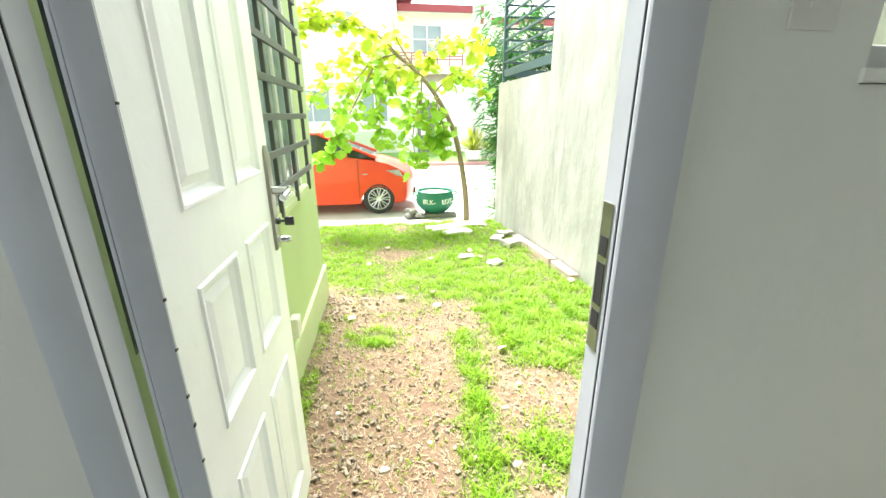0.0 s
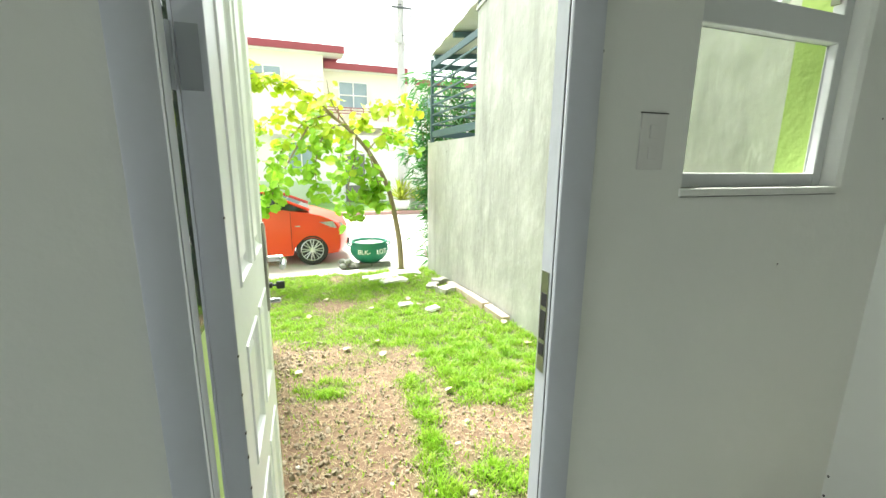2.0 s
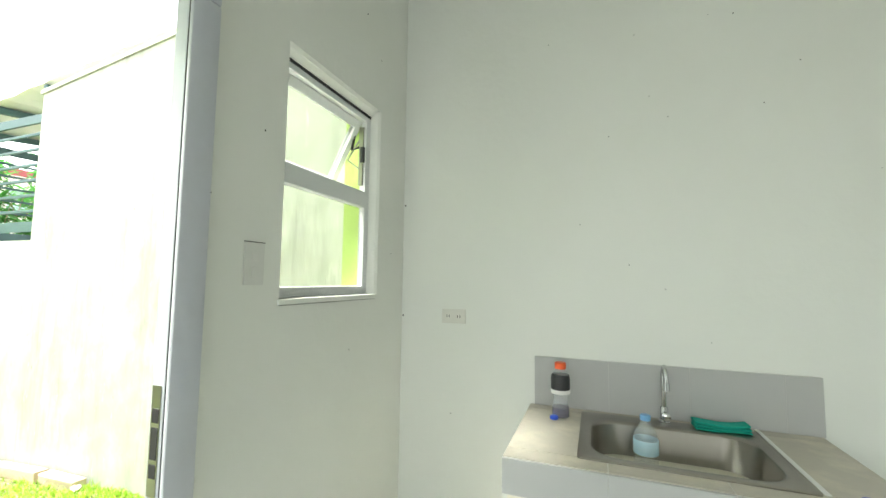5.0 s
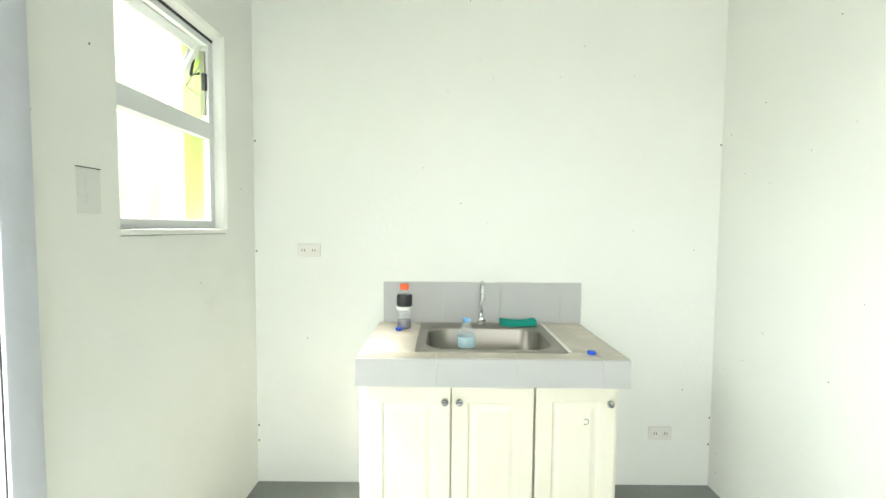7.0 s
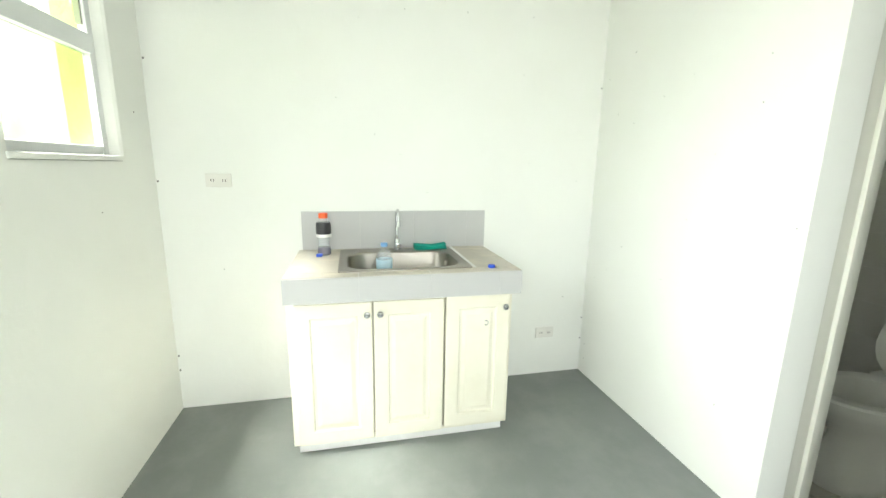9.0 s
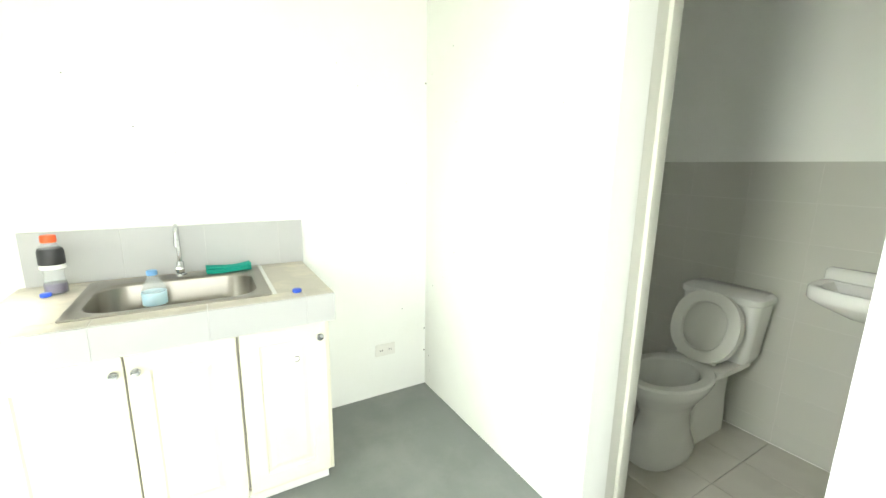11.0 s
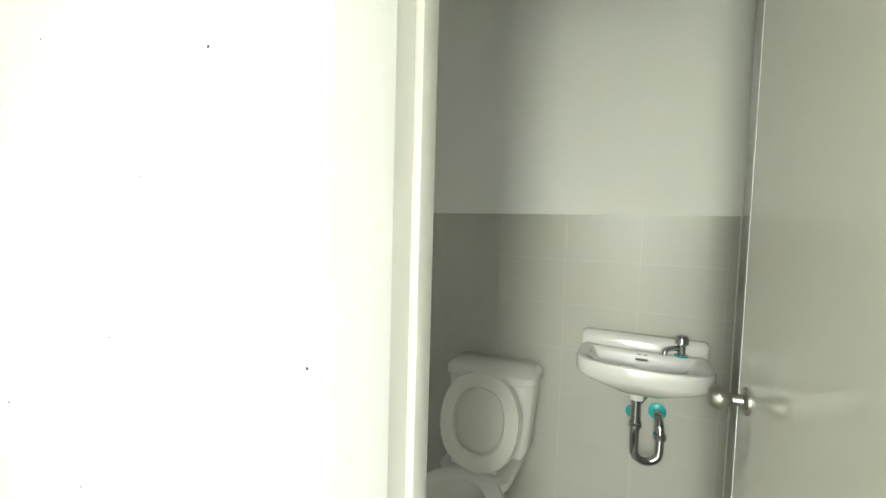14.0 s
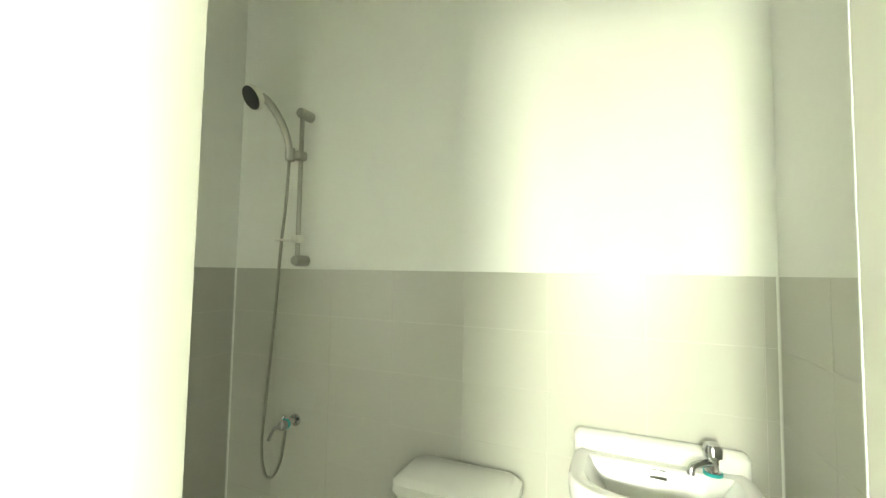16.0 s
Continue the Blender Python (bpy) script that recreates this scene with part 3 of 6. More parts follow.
# bathroom door leaf, swung into the bathroom along -y
door_bath = thing("door_2", (BL - 0.041, YS - PT - 0.017, 0.01), "glossy off-white bathroom door standing open inwards", "door", kind="structure")
door_bath.rotation_euler.z = radians(4.1)
bm = B()
box(bm, (0, -0.577, 0), (0.038, 0, 2.05), 0.002)
leaf2 = part("leaf", bm, M_BATHDOOR, door_bath)
bm = B()
box(bm, (0.0, -0.5805, 0.0), (0.0388, -0.5772, 2.05))
part("edge_strip", bm, M_DOOR, door_bath, "white edge strip")
for x0, s, nm in ((0.038, 1, "knob"),):
    bm = B()
    lathe(bm, [(0.032, 0.0), (0.032, 0.006), (0.014, 0.010), (0.012, 0.030), (0.020, 0.036), (0.028, 0.050), (0.028, 0.062), (0.020, 0.074), (0.004, 0.077)], (x0, -0.517, 0.902), "x", 24)
    part(nm, bm, M_SATIN, door_bath, "satin nickel round knob", True)
for z in (0.22, 1.80):
    bm = B()
    box(bm, (0.003, 0.0005, z), (0.036, 0.003, z + 0.085))
    lathe(bm, [(0.006, 0), (0.006, 0.085)], (0.042, 0.002, z), "z", 10)
    part("hinge", bm, M_SATIN, door_bath, "satin butt hinge")

# kitchen window: fixed lower light, awning sash above
win = thing("window_1", (0, 0, 0), "white framed window with its upper awning sash open", "window", kind="structure")
F0, F1, RZ0, RZ1, ST = YN + 0.035, YN + 0.064, 1.685, 1.755, 0.035
for nm, lo, hi in (("frame_side", (WL, F0, WB), (WL + ST, F1, WT)), ("frame_side", (WR - ST, F0, WB), (WR, F1, WT)),
                   ("frame_head", (WL + ST, F0, WT - ST), (WR - ST, F1, WT)), ("frame_sill", (WL + ST, F0, WB), (WR - ST, F1, WB + ST)),
                   ("frame_rail", (WL + ST, F0 - 0.004, RZ0), (WR - ST, F1, RZ1))):
    bm = B()
    box(bm, lo, hi, 0.003)
    part(nm, bm, M_ALU, win)
bm = B()
box(bm, (WL + ST, F0 + 0.02, WB + ST), (WR - ST, F0 + 0.025, RZ0))
pane = part("pane", bm, M_GLASS, win, "clear fixed glass")
bm = B()
box(bm, (WR - 0.004, F1 + 0.001, WB + 0.001), (WR - 0.0005, YN + NT + 0.022, WT - 0.001))
part("outer_reveal", bm, M_LIME, win, "lime green painted outer reveal")
pane.visible_shadow = False
bm = B()
box(bm, (WL - 0.006, YN - 0.005, WB - 0.02), (WR + 0.006, YN + 0.034, WB), 0.003)
part("inner_sill", bm, M_WALL, win, "narrow white sill")
sash = new("awning_sash")
bm = B()
a, b, h, s, d = WL + ST + 0.002, WR - ST - 0.002, RZ1 - WT + ST, 0.034, 0.03
for lo, hi in (((a, 0, h), (a + s, d, 0)), ((b - s, 0, h), (b, d, 0)), ((a + s, 0, -s), (b - s, d, 0)), ((a + s, 0, h), (b - s, d, h + s))):
    box(bm, lo, hi, 0.002)
bpy.data.objects.remove(sash)
sash = part("awning_sash", bm, M_ALU, win, "white sash tilted outwards")
sash.matrix_basis = pose(0, F1 - 0.009, WT - ST - 0.004, 27, 0, 0)
bm = B()
box(bm, (a + s, 0.012, h + s), (b - s, 0.016, -s))
p2 = part("pane", bm, M_GLASS, sash, "clear sash glass")
p2.visible_shadow = False
bm = B()
tube(bm, [(WR - ST - 0.006, F1 - 0.01, WT - 0.10), (WR - ST - 0.008, F1 + 0.06, WT - 0.20), (WR - ST - 0.006, F1 - 0.005, RZ1 + 0.10)], 0.004, 6)
box(bm, (WR - ST - 0.010, F0 + 0.01, RZ1 + 0.03), (WR - ST - 0.001, F0 + 0.03, WT - 0.06))
part("friction_stay", bm, M_SATIN, win, "metal friction stay")
bm = B()
box(bm, (WR - ST - 0.016, F0 + 0.004, RZ1 + 0.13), (WR - ST - 0.0005, F0 + 0.020, RZ1 + 0.20), 0.002)
tube(bm, [(WR - ST - 0.009, F1, RZ1 + 0.20), (WR - ST - 0.013, F1 + 0.035, WT - 0.16), (WR - ST - 0.009, F1 + 0.02, WT - 0.07)], 0.006, 6)
part("stay_block", bm, M_BLACK, win, "dark stay block and arm")
bm = B()
box(bm, (WL + 0.004, F0 - 0.003, WT - 0.012), (WR - 0.004, F0 + 0.001, WT - 0.001))
part("head_gap", bm, M_DARK, win, "dark open joint over the frame")
bm = B()
box(bm, (WL - 0.004, YN - 0.0053, WB - 0.0208), (WR + 0.004, YN - 0.001, WB - 0.0196))
part("sill_joint", bm, M_DARK, win, "dark joint under the sill")


# ground outside: one sheet, with turf where the grass grows
def turf(x, y):
    """How thick the grass stands at a place, 0 to 1."""
    n = noise.noise((x * 0.9, y * 0.9, 0.3)) * 0.5 + noise.noise((x * 2.6, y * 2.6, 5.0)) * 0.4
    far = min(max((y - 2.95 - 0.25 * n) / 0.35, 0), 1)
    sandy = max(0, 1 - math.hypot((x + 0.05) / 0.75, (y - 3.35) / 0.28)) * 1.2
    v = far * (0.80 + 0.85 * n) - sandy
    v -= 0.5 * max(0.0, noise.noise((x * 1.4 + 7, y * 1.1, 9.0)) - 0.18) * 3
    strip = 1 - abs(x - (0.62 - 0.10 * (2.2 - y))) / 0.16
    if 0.7 < y < 2.7:
        v = max(v, min(1, strip * 1.1 + 0.75 * n))
    right = min((x - 0.75) / 0.25, (y - 1.95 - 0.35 * n) / 0.3)
    v = max(v, min(0.9, right) * (0.9 + 0.9 * n))
    v = max(v, 1.2 - math.hypot((x - 0.02) / 0.24, (y - 2.72) / 0.18))
    v = max(v, 0.9 - math.hypot((x - 0.85) / 0.30, (y - 1.55) / 0.30) + n)
    v -= max(0, 1 - math.hypot((x - 0.95) / 0.28, (y - 2.0) / 0.22)) * 1.3
    v -= max(0, 1 - math.hypot((x - 1.35) / 0.25, (y - 2.45) / 0.2)) * 0.6
    if x < -0.30 and y < 3.4:
        v = max(v * 0.4, 0.35 + n)
    return min(max(v, 0.0), 1.0)


def relief(x, y):
    return 0.022 * noise.noise((x * 2.0, y * 2.0, 1.0)) + 0.012 * noise.noise((x * 8.0, y * 8.0, 2.0))


bm = B()
lay = bm.verts.layers.float.new("turf")
xs = [-60, -20, -8, -4, -2, -1.2] + [-0.8 + 0.06 * i for i in range(54)] + [2.6, 4, 8, 20, 60]
ys = [YN + NT + 0.0 + 0.06 * i for i in range(101)] + [6.83, 6.92]
rows = []
for y in ys:
    row = []
    for x in xs:
        near = -0.9 < x < 2.5
        v = bm.verts.new((x, y, ground_z(y) + (relief(x, y) if near and y < 6.8 else 0)))
        v[lay] = turf(x, y) if near else 0.8
        row.append(v)
    rows.append(row)
for r0, r1 in zip(rows, rows[1:]):
    for i in range(len(xs) - 1):
        bm.faces.new((r0[i], r0[i + 1], r1[i + 1], r1[i]))
ground = structure("ground", bm, M_SOIL, "bare soil and patchy grass of the back yard", "ground", True)
bm = B()
vs = [bm.verts.new(p) for p in ((-300, 6.915, -0.525), (300, 6.915, -0.525), (300, 400, -0.525), (-300, 400, -0.525))]
bm.faces.new(vs)
structure("road", bm, M_ROAD, "pale sunlit concrete street", "road")
bm = B()
box(bm, (-40, 6.72, -0.62), (40, 7.02, -0.505), 0.012)
structure("pavement", bm, M_ROAD, "low worn concrete gutter edge beside the grass", "kerb")
bm = B()
box(bm, (-40, 14.75, -0.6), (40, 14.95, -0.40), 0.02)
structure("kerb", bm, M_KERB, "reddish painted far kerb of the street", "kerb")
bm = B()
box(bm, (-40, 14.95, -0.6), (40, 19.3, -0.42))
structure("ground_far_lawn", bm, M_LAWN, "green front lawn across the street", "lawn")


# kitchen sink unit
CX, CY0, CY1, CZ = 1.062, -1.022, -0.012, 0.848  # counter's front, ends and top
SX0, SX1, SY0, SY1 = 1.135, 1.600, -0.815, -0.225  # sink's rim
cab = thing("base_cabinet", (1.14, -0.515, 0), "cream painted sink cabinet with three raised-panel doors", "cabinet")


def L(p, o):
    return tuple(Vector(p) - o.location)


bm = B()
box(bm, L((1.172, -1.016, 0.045), cab), L((XE - 0.002, -0.010, 0.738), cab), 0.003)
part("body", bm, M_CREAM, cab)
for nm, y0, y1, z0, z1 in (("stile", -0.043, -0.010, 0.045, 0.738), ("stile", -1.016, -0.998, 0.045, 0.738), ("rail", -0.998, -0.043, 0.045, 0.068)):
    bm = B()
    box(bm, L((1.1505, y0, z0), cab), L((1.1718, y1, z1), cab), 0.002)
    part(nm, bm, M_CREAM, cab)
bm = B()
box(bm, L((1.165, -0.995, 0.0), cab), L((XE - 0.004, -0.03, 0.046), cab), 0.003)
part("plinth", bm, M_WHITE, cab, "white painted recessed plinth")


def cabinet_door(y0, y1, z0, z1, knob_y):
    """A raised-panel door on the cabinet's front."""
    bm = B()
    f, bk = 1.130, 1.149
    st = 0.062

    def lp(i, x):
        return [Vector(L((x, y, z), cab)) for y, z in ((y0 + i, z0 + i), (y1 - i, z0 + i), (y1 - i, z1 - i), (y0 + i, z1 - i))]
    rings(bm, [lp(0.0, bk), lp(0.0, f + 0.003), lp(0.003, f), lp(st, f), lp(st + 0.006, f + 0.008), lp(st + 0.016, f + 0.008),
               lp(st + 0.034, f + 0.002), lp(st + 0.036, f + 0.002)])
    d = part("door", bm, M_CREAM, cab)
    bm = B()
    lathe(bm, [(0.005, 0.0), (0.005, -0.010), (0.012, -0.014), (0.015, -0.020), (0.012, -0.026), (0.003, -0.028)], L((f, knob_y, 0.662), cab), "x", 14)
    part("knob", bm, M_CHROME, d, "round chrome knob", True)


cabinet_door(-0.365, -0.040, 0.055, 0.715, -0.342)
cabinet_door(-0.685, -0.370, 0.055, 0.715, -0.398)
cabinet_door(-1.000, -0.694, 0.065, 0.722, -0.972)

bm = B()
tube(bm, [L((1.1285, -0.885 + 0.011 * math.cos(a), 0.585 + 0.011 * math.sin(a)), cab) for a in (0.8, 1.4, 2.0, 2.6, 3.14, 3.7, 4.3, 4.9, 5.4)], 0.0018, 6)
part("hook", bm, M_CHROME, cab, "small open metal hook")

counter = thing("countertop", (CX, -0.517, CZ), "grey and beige tiled counter top with a short backsplash", "countertop")
bm = B()
z0, z1 = 0.740, CZ - 0.0025
box(bm, L((CX + 0.002, CY0 + 0.006, z0), counter), L((SX0 + 0.02, CY1 - 0.006, z1), counter))
box(bm, L((SX1 - 0.02, CY0 + 0.006, z0), counter), L((XE - 0.001, CY1 - 0.006, z1), counter))
box(bm, L((SX0 + 0.02, CY0 + 0.006, z0), counter), L((SX1 - 0.02, SY0 + 0.02, z1), counter))
box(bm, L((SX0 + 0.02, SY1 - 0.02, z0), counter), L((SX1 - 0.02, CY1 - 0.006, z1), counter))
slab = part("slab", bm, M_GROUT, counter, "grouted concrete slab")
yl = [CY0, -0.92, -0.61, -0.31, CY1]
pieces("tile", counter, M_KTILE, grid_cells(yl, [0.742, CZ - 0.002], CX + 0.008), 0.008, "-x", 0.0004)
top = []
for a, b in zip(yl, yl[1:]):
    top.append((CX + 0.009, SX0 + 0.012, a, b, CZ - 0.008))
top += [(SX0 + 0.012, SX1 - 0.012, CY0, SY0 + 0.012, CZ - 0.008), (SX1 - 0.012, XE - 0.010, CY0, SY0 + 0.012, CZ - 0.008),
        (SX0 + 0.012, SX1 - 0.012, SY1 - 0.012, CY1, CZ - 0.008), (SX1 - 0.012, XE - 0.010, SY1 - 0.012, CY1, CZ - 0.008),
        (SX1 - 0.012, XE - 0.010, SY0 + 0.012, SY1 - 0.012, CZ - 0.008)]
pieces("top_tile", counter, M_TOPTILE, top, 0.008, "+z")
bm = B()
box(bm, L((XE - 0.0125, -1.026, CZ - 0.008), counter), L((XE - 0.0005, -0.034, 1.052), counter))
part("splash_bed", bm, M_GROUT, counter)
pieces("splash_tile", counter, M_KTILE, grid_cells([-1.028, -0.92, -0.62, -0.33, -0.032], [CZ, 1.052], XE - 0.006), 0.008, "-x", 0.0004)
bm = B()
box(bm, L((SX0 + 0.01, SY0 - 0.018, CZ), counter), L((XE - 0.015, SY0 - 0.004, CZ + 0.003), counter), 0.001)
part("sealant", bm, M_WHITE, counter, "white sealant line beside the sink")

sink = thing("kitchen_sink", ((SX0 + SX1) / 2, (SY0 + SY1) / 2, CZ), "brushed stainless steel sink bowl set in the counter", "sink")
ox, oy = sink.location.x, sink.location.y


def rr(i, r, z, back=0.0):
    return round_rect(SX0 + i - ox, SY0 + i - oy, SX1 - i - back - ox, SY1 - i - oy, r, z)


bm = B()
rings(bm, [rr(0, 0.012, 0.000), rr(0.0, 0.012, 0.004), rr(0.006, 0.014, 0.006), rr(0.030, 0.085, 0.004, 0.035), rr(0.038, 0.09, 0.002, 0.04),
           rr(0.042, 0.09, -0.004, 0.042), rr(0.048, 0.09, -0.11, 0.045), rr(0.060, 0.085, -0.140, 0.05), rr(0.085, 0.07, -0.152, 0.06),
           rr(0.16, 0.03, -0.156, 0.09)], cap=False)
f = [v for v in bm.verts][-24:]
bm.faces.new(f)
part("bowl", bm, M_STEEL, sink, smooth=True)
bm = B()
lathe(bm, [(0.042, -0.1555), (0.042, -0.1525), (0.034, -0.151), (0.030, -0.1535), (0.004, -0.1535)], (0.0, 0.06, 0), "z", 20)
part("drain", bm, M_CHROME, sink, "round steel drain strainer", True)
bm = B()
for a in range(3):
    box(bm, (-0.19 + 0.012 * a, -0.13 - 0.02 * a, -0.150), (-0.165 + 0.012 * a, -0.10 - 0.02 * a, -0.143), 0.003, Matrix.Rotation(0.6 * a, 3, "Z"))
tagged(part("food_scrap", bm, M_PLANK, None), "small brown food scrap beside the sink drain", "scrap").location = (ox, oy, CZ + 0.003)

fau = thing("kitchen_faucet", (1.585, -0.522, CZ + 0.003), "chrome gooseneck faucet with a small round handle", "faucet")
bm = B()
lathe(bm, [(0.020, 0.0), (0.020, 0.006), (0.014, 0.010), (0.014, 0.055), (0.010, 0.060)], (0, 0, 0), "z", 18)
part("base", bm, M_CHROME, fau, smooth=True)
bm = B()
arc = [(0, 0, 0.05), (0, 0, 0.17)] + [(-0.035 + 0.035 * math.cos(a), 0, 0.178 + 0.035 * math.sin(a)) for a in (0.5, 1.0, 1.57, 2.1, 2.6, 3.14)] + [(-0.07, 0, 0.158)]
tube(bm, smooth_line(arc, 4), 0.0085, 12)
lathe(bm, [(0.011, 0.133), (0.011, 0.161)], (-0.07, 0, 0), "z", 14)
part("spout", bm, M_CHROME, fau, smooth=True)
bm = B()
lathe(bm, [(0.006, 0), (0.006, -0.02), (0.016, -0.022), (0.016, -0.036), (0.010, -0.040)], (-0.012, 0, 0.033), "x", 16)
part("handle", bm, M_CHROME, fau, "round chrome tap handle", True)


def bottle(name, loc, label, prof, cap_prof, cap_mat, wraps):
    t = thing(name, loc, label, "bottle")
    bm = B()
    lathe(bm, prof, n=24)
    part("shell", bm, M_PET, t, "clear plastic", True)
    for nm, pr, m, lb in wraps:
        bm = B()
        lathe(bm, pr, n=24, cap=nm == "drink")
        part(nm, bm, m, t, lb, True)
    bm = B()
    lathe(bm, cap_prof, n=20)
    part("cap", bm, cap_mat, t, smooth=True)
    return t


bottle("drink_bottle", (1.505, -0.150, CZ), "nearly empty sports drink bottle with a black label",
       [(0.028, 0.0), (0.033, 0.006), (0.033, 0.035), (0.028, 0.055), (0.027, 0.075), (0.032, 0.095), (0.035, 0.115), (0.035, 0.150), (0.030, 0.168), (0.020, 0.180), (0.018, 0.188)],
       [(0.021, 0.186), (0.022, 0.190), (0.022, 0.208), (0.019, 0.211)], M_ORANGECAP,
       [("label", [(0.0355, 0.108), (0.0368, 0.112), (0.0368, 0.152), (0.033, 0.165)], M_BLACK, "black paper label"),
        ("label_band", [(0.0350, 0.0925), (0.0368, 0.094), (0.0368, 0.107), (0.0358, 0.1078)], M_WHITE, "white label edge"),
        ("drink", [(0.0265, 0.003), (0.0318, 0.007), (0.0318, 0.040)], M_PURPLE, "dark purple drink")])
bottle("water_bottle", (1.415, -0.440, CZ - 0.152), "clear water bottle with a blue label in the sink",
       [(0.032, 0.0), (0.039, 0.006), (0.039, 0.045), (0.037, 0.050), (0.039, 0.055), (0.039, 0.148), (0.036, 0.163), (0.020, 0.192), (0.014, 0.200), (0.014, 0.212)],
       [(0.0165, 0.206), (0.0175, 0.209), (0.0175, 0.222), (0.015, 0.224)], M_PALECAP,
       [("label", [(0.0395, 0.096), (0.0403, 0.098), (0.0403, 0.142), (0.0395, 0.144)], M_LABELBLUE, "blue and white paper label")])
for loc in ((1.470, -0.128), (1.130, -0.900)):
    bm = B()
    lathe(bm, [(0.015, 0.0), (0.016, 0.002), (0.016, 0.011), (0.013, 0.013)], n=18)
    tagged(part("bottle_cap", bm, M_BLUECAP, None, "", True), "loose blue plastic bottle cap on the counter", "cap", "loose bottle caps").location = (*loc, CZ + 0.001)

# folded teal cloth: three layers with a lifted fold
bm = B()
for k, (z0, z1, w, lift) in enumerate(((0.0, 0.008, 0.030, 0.0), (0.009, 0.017, 0.028, 0.004), (0.018, 0.027, 0.026, 0.012))):
    n = 12
    loops = []
    for i in range(n + 1):
        y = -0.10 + 0.20 * i / n
        wob = 0.0015 * math.sin(7 * i / n + k) + 0.5 * lift * abs(2 * i / n - 1.0) ** 2
        loops.append([Vector((-w + wob, y, z0 + wob)), Vector((w + wob, y, z0 + wob)), Vector((w + 0.004 + wob, y, (z0 + z1) / 2 + wob)), Vector((w + wob, y, z1 + wob)), Vector((-w + wob, y, z1 + wob)), Vector((-w - 0.004 + wob, y, (z0 + z1) / 2 + wob))])
    rings(bm, loops)
cl = tagged(part("folded_cloth", bm, M_CLOTH, None, "", True), "folded teal cleaning cloth behind the sink", "cloth")
cl.matrix_basis = pose(1.570, -0.700, CZ + 0.006, 0, 0, 4) @ Matrix.Diagonal((1, 0.86, 0.8, 1))


def outlet(name, y0, y1, z0, z1, label):
    t = thing(name, (XE, (y0 + y1) / 2, (z0 + z1) / 2), label, "outlet", "wall outlets")
    w, h = abs(y1 - y0) / 2, abs(z1 - z0) / 2
    bm = B()
    box(bm, (-0.009, -w, -h), (-0.0005, w, h), 0.003)
    part("plate", bm, M_PLASTIC, t)
    for s in (-0.45, 0.45):
        bm = B()
        box(bm, (-0.0115, s * w - 0.016, -0.018), (-0.0092, s * w + 0.016, 0.018), 0.001)
        so = part("socket", bm, M_PLASTIC, t)
        for d in (-0.006, 0.006):
            bm = B()
            box(bm, (-0.0125, s * w + d - 0.0015, -0.006), (-0.0112, s * w + d + 0.0015, 0.006))
            part("pin_slot", bm, M_DARK, so, "dark pin slot")


outlet("wall_outlet", 0.286, 0.404, 1.174, 1.240, "ivory double outlet on the white wall above counter height")
outlet("wall_outlet", -1.515, -1.395, 0.245, 0.315, "ivory double outlet low beside the cabinet")
sw = thing("light_switch", (0.695, YN, 1.415), "painted-over light switch plate beside the back door", "switch")
bm = B()
box(bm, (-0.036, -0.004, -0.060), (0.036, -0.0005, 0.060), 0.0015)
part("plate", bm, M_SWITCH, sw)
# dark strip that draws the shadow line above the plate
bm = B()
box(bm, (-0.0372, -0.0043, 0.0600), (0.0372, -0.0003, 0.0622))
part("dusty_edge", bm, M_SPECK, sw, "dark strip standing in for the shadow along the plate's top")
for z in (-0.022, 0.022):
    bm = B()
    box(bm, (-0.011, -0.0065, z - 0.014), (0.011, -0.0042, z + 0.014), 0.001)
    part("rocker", bm, M_SWITCH, sw)


# bathroom
toilet = thing("toilet", (0.672, YB, -0.145), "white ceramic toilet with its seat and lid raised", "toilet")
bm = B()
rings(bm, [oval(0, 0.50, 0.125, 0.20, 0.0, power=2.6), oval(0, 0.50, 0.130, 0.205, 0.03, power=2.6), oval(0, 0.49, 0.105, 0.165, 0.09, power=2.4), oval(0, 0.48, 0.100, 0.155, 0.17),
           oval(0, 0.49, 0.125, 0.185, 0.24), oval(0, 0.50, 0.170, 0.235, 0.32), oval(0, 0.50, 0.188, 0.258, 0.365), oval(0, 0.50, 0.190, 0.262, 0.39),
           oval(0, 0.50, 0.182, 0.254, 0.402), oval(0, 0.50, 0.140, 0.205, 0.402), oval(0, 0.51, 0.130, 0.190, 0.39), oval(0, 0.51, 0.115, 0.165, 0.30), oval(0, 0.50, 0.07, 0.10, 0.22), oval(0, 0.50, 0.03, 0.04, 0.21)])
for v in bm.verts:
    v.co = Vector((v.co.x, 0.60 + (v.co.y - 0.50) * 1.04, v.co.z * 0.905 + 0.095 * min(1.0, v.co.z / 0.20)))
part("bowl", bm, M_CERAMIC, toilet, smooth=True)
bm = B()
rings(bm, [round_rect(-0.075, 0.06, 0.075, 0.46, 0.05, z) for z in (0.0, 0.02)] + [round_rect(-0.06, 0.05, 0.06, 0.44, 0.05, z) for z in (0.20, 0.34)] + [round_rect(-0.15, 0.03, 0.15, 0.40, 0.06, z) for z in (0.42, 0.450)])
part("rear_base", bm, M_CERAMIC, toilet, smooth=True)
bm = B()
rings(bm, [round_rect(-0.175, 0.035, 0.175, 0.19, 0.035, 0.356), round_rect(-0.19, 0.025, 0.19, 0.20, 0.04, 0.39), round_rect(-0.215, 0.012, 0.215, 0.215, 0.045, 0.678), round_rect(-0.213, 0.012, 0.213, 0.213, 0.045, 0.686)])
tank = part("tank", bm, M_CERAMIC, toilet, smooth=True)
bm = B()
